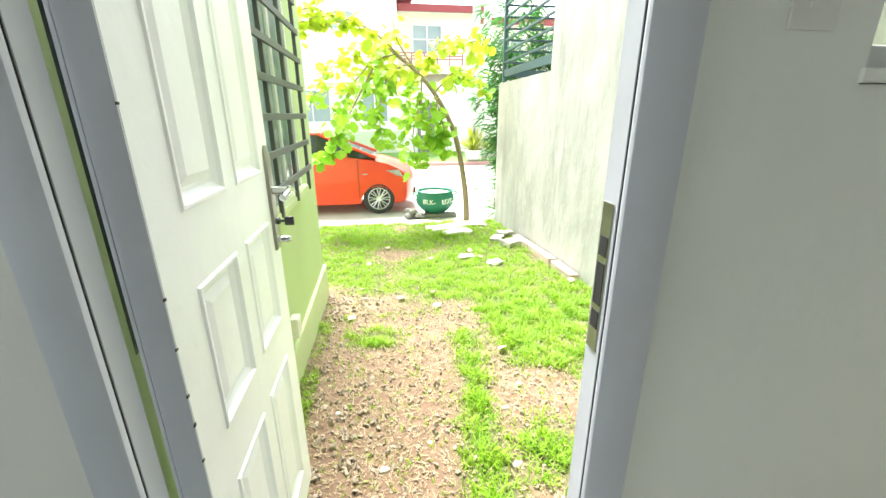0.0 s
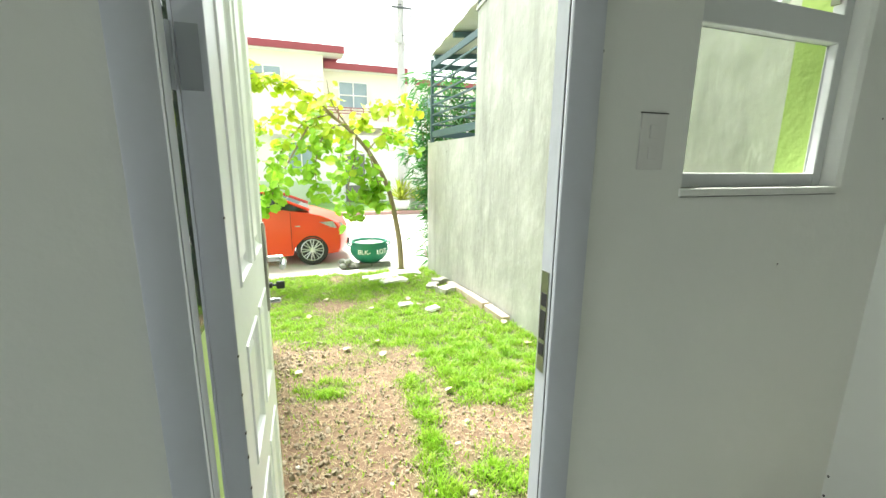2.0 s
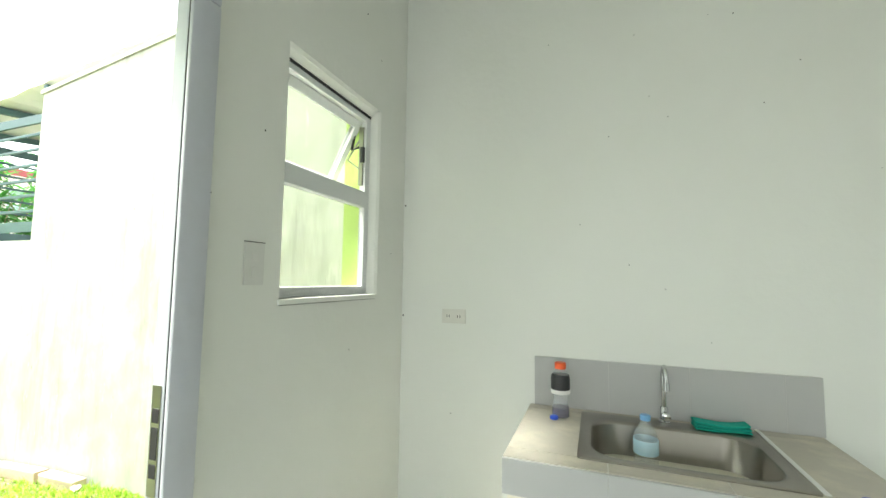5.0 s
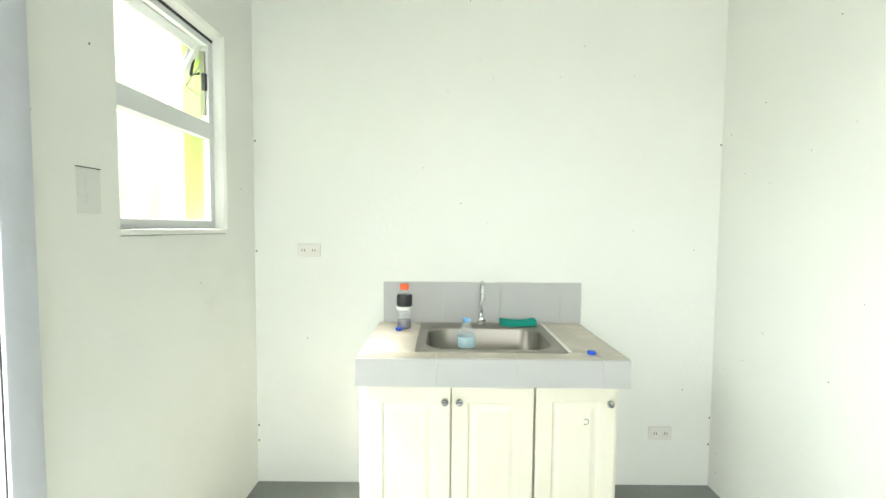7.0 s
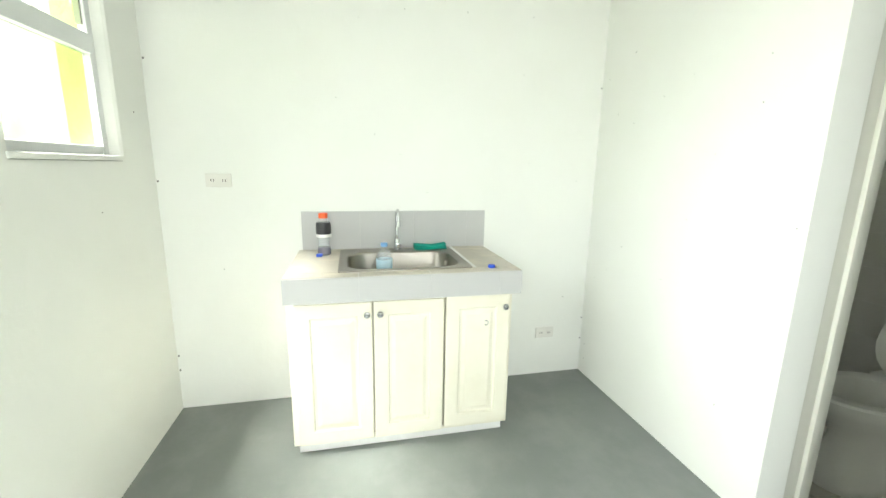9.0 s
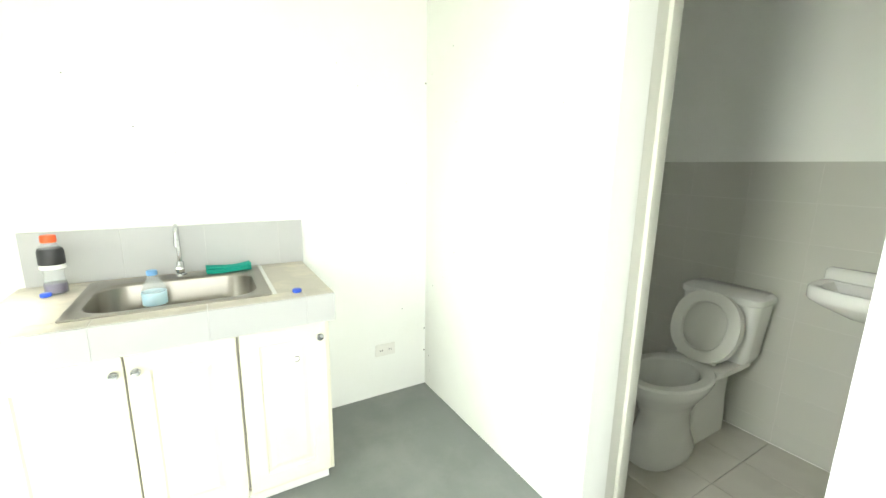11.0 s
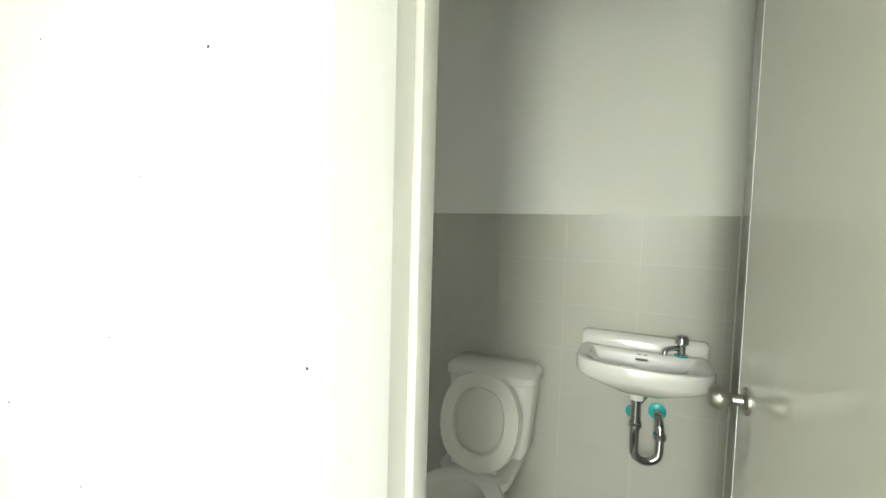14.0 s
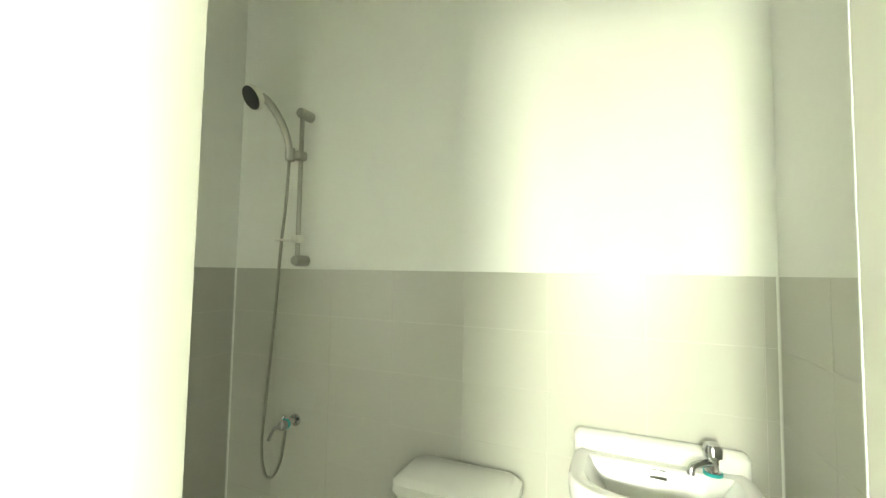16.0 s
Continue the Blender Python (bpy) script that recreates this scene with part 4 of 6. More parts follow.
rings(bm, [round_rect(-0.222, 0.004, 0.222, 0.224, 0.05, 0.687), round_rect(-0.227, 0.003, 0.227, 0.229, 0.05, 0.696), round_rect(-0.225, 0.004, 0.225, 0.226, 0.05, 0.722), round_rect(-0.205, 0.02, 0.205, 0.205, 0.045, 0.738)])
part("tank_lid", bm, M_CERAMIC, tank, smooth=True)
# raised lid and seat ring, leaning back against the tank
tilt = Matrix.Translation((0, 0.350, 0.374)) @ Matrix.Rotation(radians(106), 4, "X") @ Matrix.Diagonal((1, 0.93, -1, 1))


def tilted(loop):
    return [tilt @ Vector(p) for p in loop]


bm = B()
rings(bm, [tilted(oval(0, 0.19, 0.180, 0.205, z, power=2.2)) for z in (-0.030, -0.026)] + [tilted(oval(0, 0.19, 0.184, 0.210, -0.020, power=2.2)), tilted(oval(0, 0.19, 0.184, 0.210, -0.012, power=2.2)), tilted(oval(0, 0.19, 0.178, 0.203, -0.009, power=2.2))])
part("lid", bm, M_SEAT, toilet, "raised plastic lid", True)
bm = B()
rings(bm, [tilted(oval(0, 0.19, 0.178, 0.204, 0.000, power=2.2)), tilted(oval(0, 0.19, 0.184, 0.210, 0.008, power=2.2)), tilted(oval(0, 0.19, 0.180, 0.206, 0.018, power=2.2)),
           tilted(oval(0, 0.19, 0.120, 0.146, 0.018, power=2.2)), tilted(oval(0, 0.19, 0.112, 0.138, 0.008, power=2.2)), tilted(oval(0, 0.19, 0.118, 0.144, 0.000, power=2.2))], cap=False, close=True)
part("seat", bm, M_SEAT, toilet, "raised plastic seat ring", True)
for x in (-0.075, 0.075):
    bm = B()
    lathe(bm, [(0.012, -0.022), (0.013, -0.02), (0.013, 0.02), (0.012, 0.022)], (x, 0.350, 0.378), "x", 14)
    part("seat_hinge", bm, M_SEAT, toilet, smooth=True)

for ob in toilet.children:
    if not ob.name.startswith(("bowl", "rear_base")):
        ob.location.z += 0.095
        ob.scale.x = {"tank": 0.90, "lid": 0.94, "seat": 0.94}.get(ob.name.split(".")[0], 1.0)

# wash basin
lav = thing("wash_basin", (0.078, YB, 0.815), "small white ceramic wall-hung wash basin", "basin")


def basin_loop(w, d, z, inset=0.0, back=0.0, n=30):
    """Flat along the wall, bowed at the front."""
    out = []
    for i in range(n):
        t = 2 * math.pi * i / n
        c, s = math.cos(t), math.sin(t)
        x = (w - inset) * math.copysign(abs(c) ** 0.45, c)
        y = math.copysign(abs(s) ** 0.55, s)
        y = (d * 0.5 - inset) * y * (1.0 + (0.12 if s > 0 else 0.0) * (1 - (x / w) ** 2)) + d * 0.5
        out.append(Vector((x, max(y, 0.003 + back), z)))
    return out


bm = B()
rings(bm, [basin_loop(0.06, 0.16, -0.135), basin_loop(0.10, 0.22, -0.118), basin_loop(0.195, 0.285, -0.075), basin_loop(0.224, 0.302, -0.058), basin_loop(0.231, 0.311, -0.045), basin_loop(0.232, 0.312, -0.004), basin_loop(0.228, 0.308, 0.006), basin_loop(0.220, 0.300, 0.008),
           [Vector((p.x, p.y + 0.012, p.z)) for p in basin_loop(0.192, 0.262, 0.002, 0, 0.055)], [Vector((p.x, p.y + 0.015, p.z)) for p in basin_loop(0.182, 0.250, -0.012, 0, 0.06)],
           [Vector((p.x, p.y + 0.03, p.z)) for p in basin_loop(0.140, 0.200, -0.085, 0, 0.05)], [Vector((p.x, p.y + 0.06, p.z)) for p in basin_loop(0.07, 0.11, -0.098, 0, 0.03)], [Vector((p.x, p.y + 0.08, p.z)) for p in basin_loop(0.02, 0.05, -0.102, 0, 0.03)]])
part("bowl", bm, M_CERAMIC, lav, smooth=True)
bm = B()
rings(bm, [round_rect(-0.232, 0.002, 0.232, 0.045, 0.012, z) for z in (-0.005, 0.045)] + [round_rect(-0.226, 0.002, 0.226, 0.036, 0.012, 0.056), round_rect(-0.218, 0.003, 0.218, 0.026, 0.01, 0.060)])
part("upstand", bm, M_CERAMIC, lav, smooth=True)
bm = B()
box(bm, (-0.022, 0.083, -0.030), (0.022, 0.086, -0.020), 0.001, Matrix.Rotation(radians(-25), 3, "X"))
part("overflow", bm, M_SATIN, lav, "dark overflow slot")
bm = B()
for x in (-0.012, 0.010):
    box(bm, (x - 0.008, 0.074, -0.010), (x + 0.008, 0.076, -0.006))
part("printed_mark", bm, M_DARK, lav, "unreadable grey print")
bm = B()
lathe(bm, [(0.021, 0.008), (0.021, 0.016), (0.015, 0.018), (0.015, 0.05), (0.024, 0.055), (0.025, 0.075), (0.018, 0.088), (0.005, 0.092)], (-0.135, 0.070, 0), "z", 18)
tap = part("tap_body", bm, M_CHROME, lav, "chrome pillar tap", True)
bm = B()
tube(bm, smooth_line([(-0.135, 0.07, 0.036), (-0.105, 0.095, 0.04), (-0.080, 0.115, 0.034), (-0.075, 0.12, 0.016)], 4), 0.010, 12)
part("spout", bm, M_CHROME, tap, smooth=True)
bm = B()
lathe(bm, [(0.024, 0.0065), (0.024, 0.0145)], (-0.135, 0.070, 0), "z", 18)
part("tap_washer", bm, M_TEALP, tap, "teal protective ring")
# waste and trap
waste = thing("basin_trap", (0.090, YB + 0.125, 0.43), "chrome bottle trap and waste pipe under the basin", "pipe")
bm = B()
lathe(bm, [(0.026, 0.215), (0.026, 0.25)], n=18)
part("waste_neck", bm, M_CERAMIC, waste, smooth=True)
bm = B()
tube(bm, [(0, 0, 0.22), (0, 0, 0.10)], 0.019, 16)
part("tailpipe", bm, M_CHROME, waste, smooth=True)
bm = B()
u = [(0, 0, 0.12), (0, 0, 0.03)] + [(-0.045 + 0.045 * math.cos(a), -0.012 * a, 0.01 + 0.045 * -math.sin(a)) for a in (0.3, 0.8, 1.3, 1.8, 2.3, 2.8)] + [(-0.09, -0.04, 0.03), (-0.09, -0.05, 0.09), (-0.085, -0.075, 0.125), (-0.08, -0.12, 0.135)]
tube(bm, smooth_line(u, 3), 0.0165, 14)
part("u_bend", bm, M_CHROME, waste, smooth=True)
for z, x, y in ((0.105, 0, 0), (0.055, -0.09, -0.045)):
    bm = B()
    lathe(bm, [(0.024, z), (0.025, z + 0.003), (0.025, z + 0.018), (0.022, z + 0.021)], (x, y, 0), "z", 16)
    part("slip_nut", bm, M_CHROME, waste, smooth=True)
for x, z, r in ((-0.08, 0.135, 0.034), (0.012, 0.115, 0.026)):
    bm = B()
    lathe(bm, [(r, -0.1235), (r, -0.115), (r * 0.6, -0.108)], (x, 0, z), "y", 18)
    part("wall_flange", bm, M_TEALP, waste, "teal wall flange", True)
hs = thing("supply_hose", (-0.08, YB + 0.07, 0.66), "thin dark braided supply hose under the tap", "hose")
bm = B()
tube(bm, smooth_line([(0, 0, 0.09), (0.005, -0.005, 0.03), (0.05, -0.02, -0.005), (0.12, -0.03, -0.02), (0.165, -0.065, -0.10)], 6), 0.006, 8)
part("hose", bm, M_BLACKSTEEL, hs, smooth=True)

# shower set on the back wall
sh = thing("shower_set", (1.445, YB, 1.40), "grey plastic shower slide bar with a hand shower", "shower")
bm = B()
tube(bm, [(0, 0.055, 0.0), (0, 0.055, 0.66)], 0.010, 14)
part("bar", bm, M_SATIN, sh, smooth=True)
for z in (0.0, 0.645):
    bm = B()
    lathe(bm, [(0.024, 0.001), (0.024, 0.06), (0.020, 0.072)], (0, 0, z), "y", 18)
    part("bar_bracket", bm, M_SATIN, sh, "grey plastic bracket", True)
bm = B()
box(bm, (-0.022, 0.035, 0.435), (0.026, 0.085, 0.475), 0.010)
lathe(bm, [(0.018, 0.43), (0.021, 0.44), (0.021, 0.475), (0.018, 0.485)], (0.032, 0.085, 0), "z", 14)
part("slider", bm, M_SATIN, sh, "sliding hand shower holder", True)
bm = B()
box(bm, (-0.022, 0.035, 0.075), (0.026, 0.075, 0.110), 0.010)
box(bm, (0.02, 0.05, 0.083), (0.105, 0.085, 0.093), 0.004)
part("soap_clip", bm, M_PLASTIC, sh, "small clear soap shelf", True)
bm = B()
tube(bm, smooth_line([(0.034, 0.09, 0.43), (0.034, 0.095, 0.50), (0.045, 0.125, 0.58), (0.075, 0.165, 0.655), (0.095, 0.195, 0.68)], 5), 0.013, 14, 0.018)
hd = part("hand_shower", bm, M_SATIN, sh, "grey plastic handle", True)
ax = Vector((0.22, 0.80, -0.55)).normalized()
q = ax.to_track_quat("Z", "Y").to_matrix().to_4x4()
for nm, pr, m in (("shower_head", [(0.018, -0.024), (0.036, -0.016), (0.044, 0.0), (0.044, 0.008)], M_PLASTIC), ("spray_face", [(0.040, 0.0082), (0.039, 0.012), (0.01, 0.013)], M_BLACK)):
    bm = B()
    lathe(bm, pr, n=24)
    bm.transform(Matrix.Translation((0.118, 0.215, 0.672)) @ q @ Matrix.Scale(1.22, 4))
    part(nm, bm, m, hd, "dark spray face" if m is M_BLACK else "", True)
bm = B()
tube(bm, smooth_line([(0.034, 0.088, 0.43), (0.045, 0.085, 0.25), (0.075, 0.075, 0.05), (0.10, 0.07, -0.25), (0.135, 0.065, -0.60), (0.155, 0.06, -0.80), (0.13, 0.06, -0.915), (0.085, 0.06, -0.915), (0.045, 0.06, -0.84), (0.030, 0.055, -0.72)], 8), 0.0065, 8)
part("hose", bm, M_SATIN, sh, "flexible metal hose", True)
bm = B()
lathe(bm, [(0.026, 0.001), (0.026, 0.006), (0.014, 0.010), (0.014, 0.05), (0.020, 0.052), (0.020, 0.085), (0.012, 0.09)], (0.025, 0, -0.69), "y", 18)
val = part("valve", bm, M_CHROME, sh, "chrome shower valve", True)
bm = B()
lathe(bm, [(0.021, 0.053), (0.022, 0.056), (0.022, 0.062)], (0.025, 0, -0.69), "y", 18)
part("valve_ring", bm, M_TEALP, val, "teal ring")
bm = B()
tube(bm, [(0.045, 0.05, -0.66), (0.048, 0.06, -0.705)], 0.008, 10)
tube(bm, smooth_line([(0.045, 0.06, -0.70), (0.075, 0.075, -0.715), (0.090, 0.085, -0.76)], 4), 0.007, 10)
part("spout", bm, M_CHROME, val, smooth=True)


# outside: barred window in the green wing
gw = thing("window_2", (-0.42, 2.55, 0.80), "dark barred window with a pale sill in the green wall", "window", kind="structure")
bm = B()
box(bm, (-0.10, -0.42, 0.0), (0.004, 0.42, 1.29))
part("recess", bm, M_FARGLASS, gw, "dark window glass")
# this stretch of glass is near black to stand in for the door's shade
bm = B()
box(bm, (-0.10, -1.66, -0.045), (0.004, -0.421, 1.29))
part("recess", bm, M_CARGLASS, gw, "window glass behind the open door, coloured near black for the shade there")
bm = B()
box(bm, (-0.01, -0.46, -0.05), (0.06, 0.47, -0.001), 0.008)
part("window_sill", bm, M_GREENTRIM, gw, "pale plastered sill")
for y in (-0.82, -0.41, 0.0, 0.40):
    bm = B()
    box(bm, (0.003, y - 0.02, 0.0), (0.018, y + 0.02, 1.27), 0.003)
    part("window_frame", bm, M_ALU, gw)
for y in (-1.22, -0.80, -0.39, 0.02, 0.44):
    bm = B()
    box(bm, (0.052, y - 0.012, -0.03), (0.072, y + 0.012, 1.30), 0.002)
    part("grille_post", bm, M_BLACKSTEEL, gw)
for i in range(8):
    bm = B()
    z = 0.12 + 0.162 * i
    box(bm, (0.072, -1.23, z - 0.016), (0.086, 0.45, z + 0.016), 0.002)
    part("grille_bar", bm, M_BLACKSTEEL, gw)

wb = thing("wall_box", (-0.40, 2.28, 0.10), "small white electrical box on the green wall", "box")
bm = B()
box(bm, (-0.019, -0.04, -0.06), (0.03, 0.04, 0.06), 0.006)
part("case", bm, M_PLASTIC, wb)

# steel screen on the low part of the concrete wall
scr = thing("steel_screen", (2.09, 6.70, 1.70), "dark teal steel fence screen on the concrete wall", "fence")
for x, y0 in ((0, 0), (1.2, 0), (2.4, 0), (0, -1.93)):
    bm = B()
    box(bm, (x - 0.025, y0 - 0.025, 0.0), (x + 0.025, y0 + 0.025, 1.32), 0.003)
    part("post", bm, M_TEALSTEEL, scr)
for i in range(8):
    z = 0.14 + 0.155 * i
    h = 0.05 if i == 0 else (0.045 if i == 7 else 0.014)
    for lo, hi in (((-0.012, -1.94, z - h), (0.012, -0.02, z + h)), ((0.02, -0.012, z - h), (2.4, 0.012, z + h))):
        bm = B()
        box(bm, lo, hi, 0.003)
        part("rail", bm, M_TEALSTEEL, scr)
cn = thing("canopy", (2.09, 6.70, 3.05), "pale translucent carport roof sheet on dark steel purlins", "canopy")
bm = B()
for i in range(24):
    a, b = i / 24 * 5.6, (i + 1) / 24 * 5.6
    za, zb = 0.02 * (i % 2), 0.02 * ((i + 1) % 2)
    v = [bm.verts.new(p) for p in ((-0.03, -a, 0.02 + 0.105 * a + za), (-0.03, -b, 0.02 + 0.105 * b + zb), (3.0, -b, 0.32 + 0.105 * b + zb), (3.0, -a, 0.32 + 0.105 * a + za))]
    bm.faces.new(v)
bmesh.ops.remove_doubles(bm, verts=bm.verts, dist=1e-5)
bmesh.ops.solidify(bm, geom=bm.faces, thickness=0.004)
part("roof_sheet", bm, M_HOUSEW, cn)
for y in (-0.1, -1.0, -1.9):
    bm = B()
    box(bm, (0.0, y - 0.03, -0.06 + 0.105 * -y), (3.0, y + 0.03, 0.01 + 0.105 * -y), 0.004, Matrix.Rotation(radians(-5.7), 3, "Y"), (0.0, y, 0))
    part("purlin", bm, M_TEALSTEEL, cn)

# wall cap along the high part
bm = B()
rings(bm, [[Vector((x, y, z)) for y, z in ((0.79, 3.62), (4.74, 3.125), (4.74, 3.165), (0.79, 3.66))] for x in (2.015, 2.195)])
part("wall_cap", bm, M_CONC, side)


# stones, slabs, blocks, boards
def rock(name, loc, size, material, label, category, group="", seed=0, rot=0.0, flat=False):
    """An irregular stone."""
    r = random.Random(seed)
    bm = B()
    if flat:
        bmesh.ops.create_cube(bm, size=0.86)
        bmesh.ops.subdivide_edges(bm, edges=bm.edges, cuts=3, use_grid_fill=True)
    else:
        bmesh.ops.create_icosphere(bm, subdivisions=2, radius=0.5)
    for v in bm.verts:
        k = noise.noise(Vector((v.co.x, v.co.y, v.co.z * 0.3)) * 2.3 + Vector((seed * 3.1, 0, 0)))
        if flat:
            v.co = Vector((v.co.x * (1 + 0.38 * k), v.co.y * (1 - 0.45 * k), v.co.z * (0.62 + 0.25 * noise.noise(v.co * 4 + Vector((0, seed, 0))))))
        else:
            v.co *= 1 + 0.35 * k
        v.co = Vector((v.co.x * size[0], v.co.y * size[1], v.co.z * size[2]))
    lo = min(v.co.z for v in bm.verts)
    for v in bm.verts:
        v.co.z -= lo
    ob = tagged(part(name, bm, material), label, category, group)
    ob.matrix_basis = pose(*loc, 0, 0, rot)
    return ob


def gz(x, y):
    return ground_z(y) + relief(x, y)


for i, (x, y, w, d, r) in enumerate(((1.10, 6.22, 0.75, 0.42, 8), (1.52, 6.42, 0.62, 0.34, -4), (1.22, 5.86, 0.55, 0.26, 14))):
    rock("broken_slab", (x, y, gz(x, y) + 0.015), (w * 0.85, d * 0.85, 0.06), M_SLAB, "broken white concrete slab laid in the grass", "slab", "broken slabs", 11 + i, r, True)
for i, (x, y, w, d) in enumerate(((1.08, 4.55, 0.20, 0.12), (1.36, 4.30, 0.18, 0.12))):
    rock("flat_stone", (x, y, gz(x, y) + 0.02), (w, d, 0.05), M_SLAB, "small flat pale stone in the grass", "stone", "flat stones", 31 + i, 20 * i, True)
rock("rubble_block", (1.80, 5.05, gz(1.8, 5.05) - 0.02), (0.30, 0.22, 0.20), M_STONE, "broken concrete lump beside the wall", "rubble", "", 41, 25, True)
rock("rubble_piece", (1.68, 5.35, gz(1.7, 5.3) - 0.02), (0.26, 0.18, 0.14), M_STONE, "small broken concrete piece in the grass", "rubble", "rubble pieces", 42, 60, True)
rock("rubble_piece", (1.88, 5.60, gz(1.9, 5.6) - 0.02), (0.26, 0.17, 0.15), M_STONE, "pale broken concrete piece by the wall", "rubble", "rubble pieces", 43, 10, True)
for i, (y0, y1) in enumerate(((3.55, 4.05), (4.08, 4.75), (4.78, 5.35))):
    bm = B()
    box(bm, (-0.05, -(y1 - y0) / 2, 0), (0.05, (y1 - y0) / 2, 0.10), 0.012)
    for v in bm.verts:
        v.co += Vector((0.012, 0.012, 0.012)) * noise.noise(v.co * 9 + Vector((i, 0, 0)))
    ob = tagged(part("edge_board", bm, M_PLANK), "weathered pinkish board lying along the wall foot", "board", "boards by the wall")
    ym = (y0 + y1) / 2
    ob.matrix_basis = pose(1.955, ym, gz(1.95, ym) - 0.005, -3.3, 0, 1.5 * i - 2)
for i in range(7):
    x, y = 0.58 + 0.07 * (i % 4), 7.12 + 0.09 * (i // 4)
    rock("rough_stone", (x, y, -0.515 + 0.07 * (i % 3 == 1)), (0.17, 0.11, 0.11), M_BLOCK, "rough grey stone piled beside the green pot", "stone", "stone pile", 60 + i, 40 * i)

# planter pot on blocks
PX, PY, PZ = 1.08, 7.38, -0.525
for i, (x, y) in enumerate(((-0.17, -0.16), (0.19, -0.15), (0.0, 0.18))):
    bm = B()
    box(bm, (-0.17, -0.07, 0), (0.17, 0.07, 0.075), 0.008)
    ob = tagged(part("concrete_block", bm, M_BLOCK), "dark grey concrete block under the green pot", "block", "blocks under the pot")
    ob.matrix_basis = pose(PX + x, PY + y, PZ, 0, 0, 6 - 9 * i)
pot = thing("planter_pot", (PX, PY, PZ + 0.076), "dark green tyre planter pot painted with white letters", "planter")
bm = B()
n = 40
prof = [(0.17, 0.0), (0.20, 0.012), (0.255, 0.05), (0.32, 0.13), (0.352, 0.21), (0.345, 0.28), (0.318, 0.345), (0.312, 0.372), (0.322, 0.382), (0.316, 0.392), (0.298, 0.386), (0.296, 0.35), (0.28, 0.33)]
rings(bm, [[Vector((r * math.cos(2 * math.pi * k / n), r * math.sin(2 * math.pi * k / n), z)) for k in range(n)] for r, z in prof])
part("bowl", bm, M_POT, pot, smooth=True)
bm = B()
lathe(bm, [(0.318, 0.370), (0.330, 0.374), (0.332, 0.388), (0.322, 0.396)], n=40, cap=False)
part("rim", bm, M_POT, pot, "paler green rim", True)
for s in (-1, 1):
    bm = B()
    tube(bm, smooth_line([(s * 0.325, 0, 0.30), (s * 0.385, 0, 0.315), (s * 0.392, 0, 0.345), (s * 0.325, 0, 0.362)], 5), 0.013, 8)
    part("handle", bm, M_POT, pot, smooth=True)
bm = B()
lathe(bm, [(0.285, 0.345), (0.20, 0.362), (0.02, 0.372)], n=20)
part("soil_top", bm, M_STONE, pot, "pale dry soil and litter")
for word, ang in (("BLK-", -24), ("LOT-", 32)):
    a = radians(-90 + ang)
    m = Matrix.Translation((0.352 * math.cos(a), 0.352 * math.sin(a), 0.232)) @ Matrix.Rotation(radians(ang), 4, "Z") @ Matrix.Rotation(radians(90), 4, "X")
    letters(word, 0.115, M_WHITE, pot, m, depth=0.012)


# parked car, nose towards +x
def wheel(parent, x, y, s):
    bm = B()
    pr = [(0.20, -0.075), (0.265, -0.085), (0.283, -0.06), (0.290, -0.03), (0.290, 0.03), (0.283, 0.06), (0.265, 0.085), (0.20, 0.075)]
    lathe(bm, pr, (x, y, 0.29), "y", 32)
    ty = part("tyre", bm, M_RUBBER, parent, smooth=True)
    bm = B()
    lathe(bm, [(0.205, s * 0.03), (0.205, s * 0.082), (0.195, s * 0.088), (0.188, s * 0.082), (0.188, s * 0.03)], (x, y, 0.29), "y", 32, cap=False)
    for k in range(8):
        for d in (-0.16, 0.16):
            a = 2 * math.pi * k / 8 + d
            b = 2 * math.pi * k / 8 + d * 0.35
            p0 = Vector((x + 0.03 * math.cos(b), y + s * 0.080, 0.29 + 0.03 * math.sin(b)))
            p1 = Vector((x + 0.195 * math.cos(a), y + s * 0.078, 0.29 + 0.195 * math.sin(a)))
            tube(bm, [p0, p1], 0.011, 6)
    lathe(bm, [(0.05, s * 0.06), (0.05, s * 0.088), (0.03, s * 0.094)], (x, y, 0.29), "y", 20)
    part("rim", bm, M_RIM, ty, "silver alloy spokes", True)
    bm = B()
    lathe(bm, [(0.186, s * 0.028), (0.186, s * 0.034)], (x, y, 0.29), "y", 24)
    part("brake_disc", bm, M_DARK, ty, "dark brake recess")


car = thing("parked_car", (0.07, 7.62, -0.525), "orange-red compact car parked at the kerb", "car")
WB2, HALF = 2.55, 0.83   # wheelbase, half width


def arch(cx, r=0.335, n=9):
    return [(cx + r * math.cos(math.pi * k / n), 0.20 + r * 0.98 * math.sin(math.pi * k / n) * 0.98) for k in range(n + 1)]


outline = [(0.64, 0.22), (0.70, 0.29), (0.715, 0.42), (0.71, 0.56), (0.695, 0.67), (0.65, 0.76), (0.55, 0.82), (0.40, 0.87), (0.20, 0.925), (-0.05, 0.975), (-0.35, 1.02), (-0.8, 1.075), (-1.6, 1.10), (-2.6, 1.13),
           (-3.05, 1.12), (-3.32, 1.05), (-3.42, 0.85), (-3.44, 0.45), (-3.38, 0.22)]
bottom = [(-3.0, 0.20)] + list(reversed(arch(-WB2))) + [(-2.0, 0.19), (-0.5, 0.19)] + list(reversed(arch(0.0))) + [(0.45, 0.20)]
ring_pts = outline + bottom


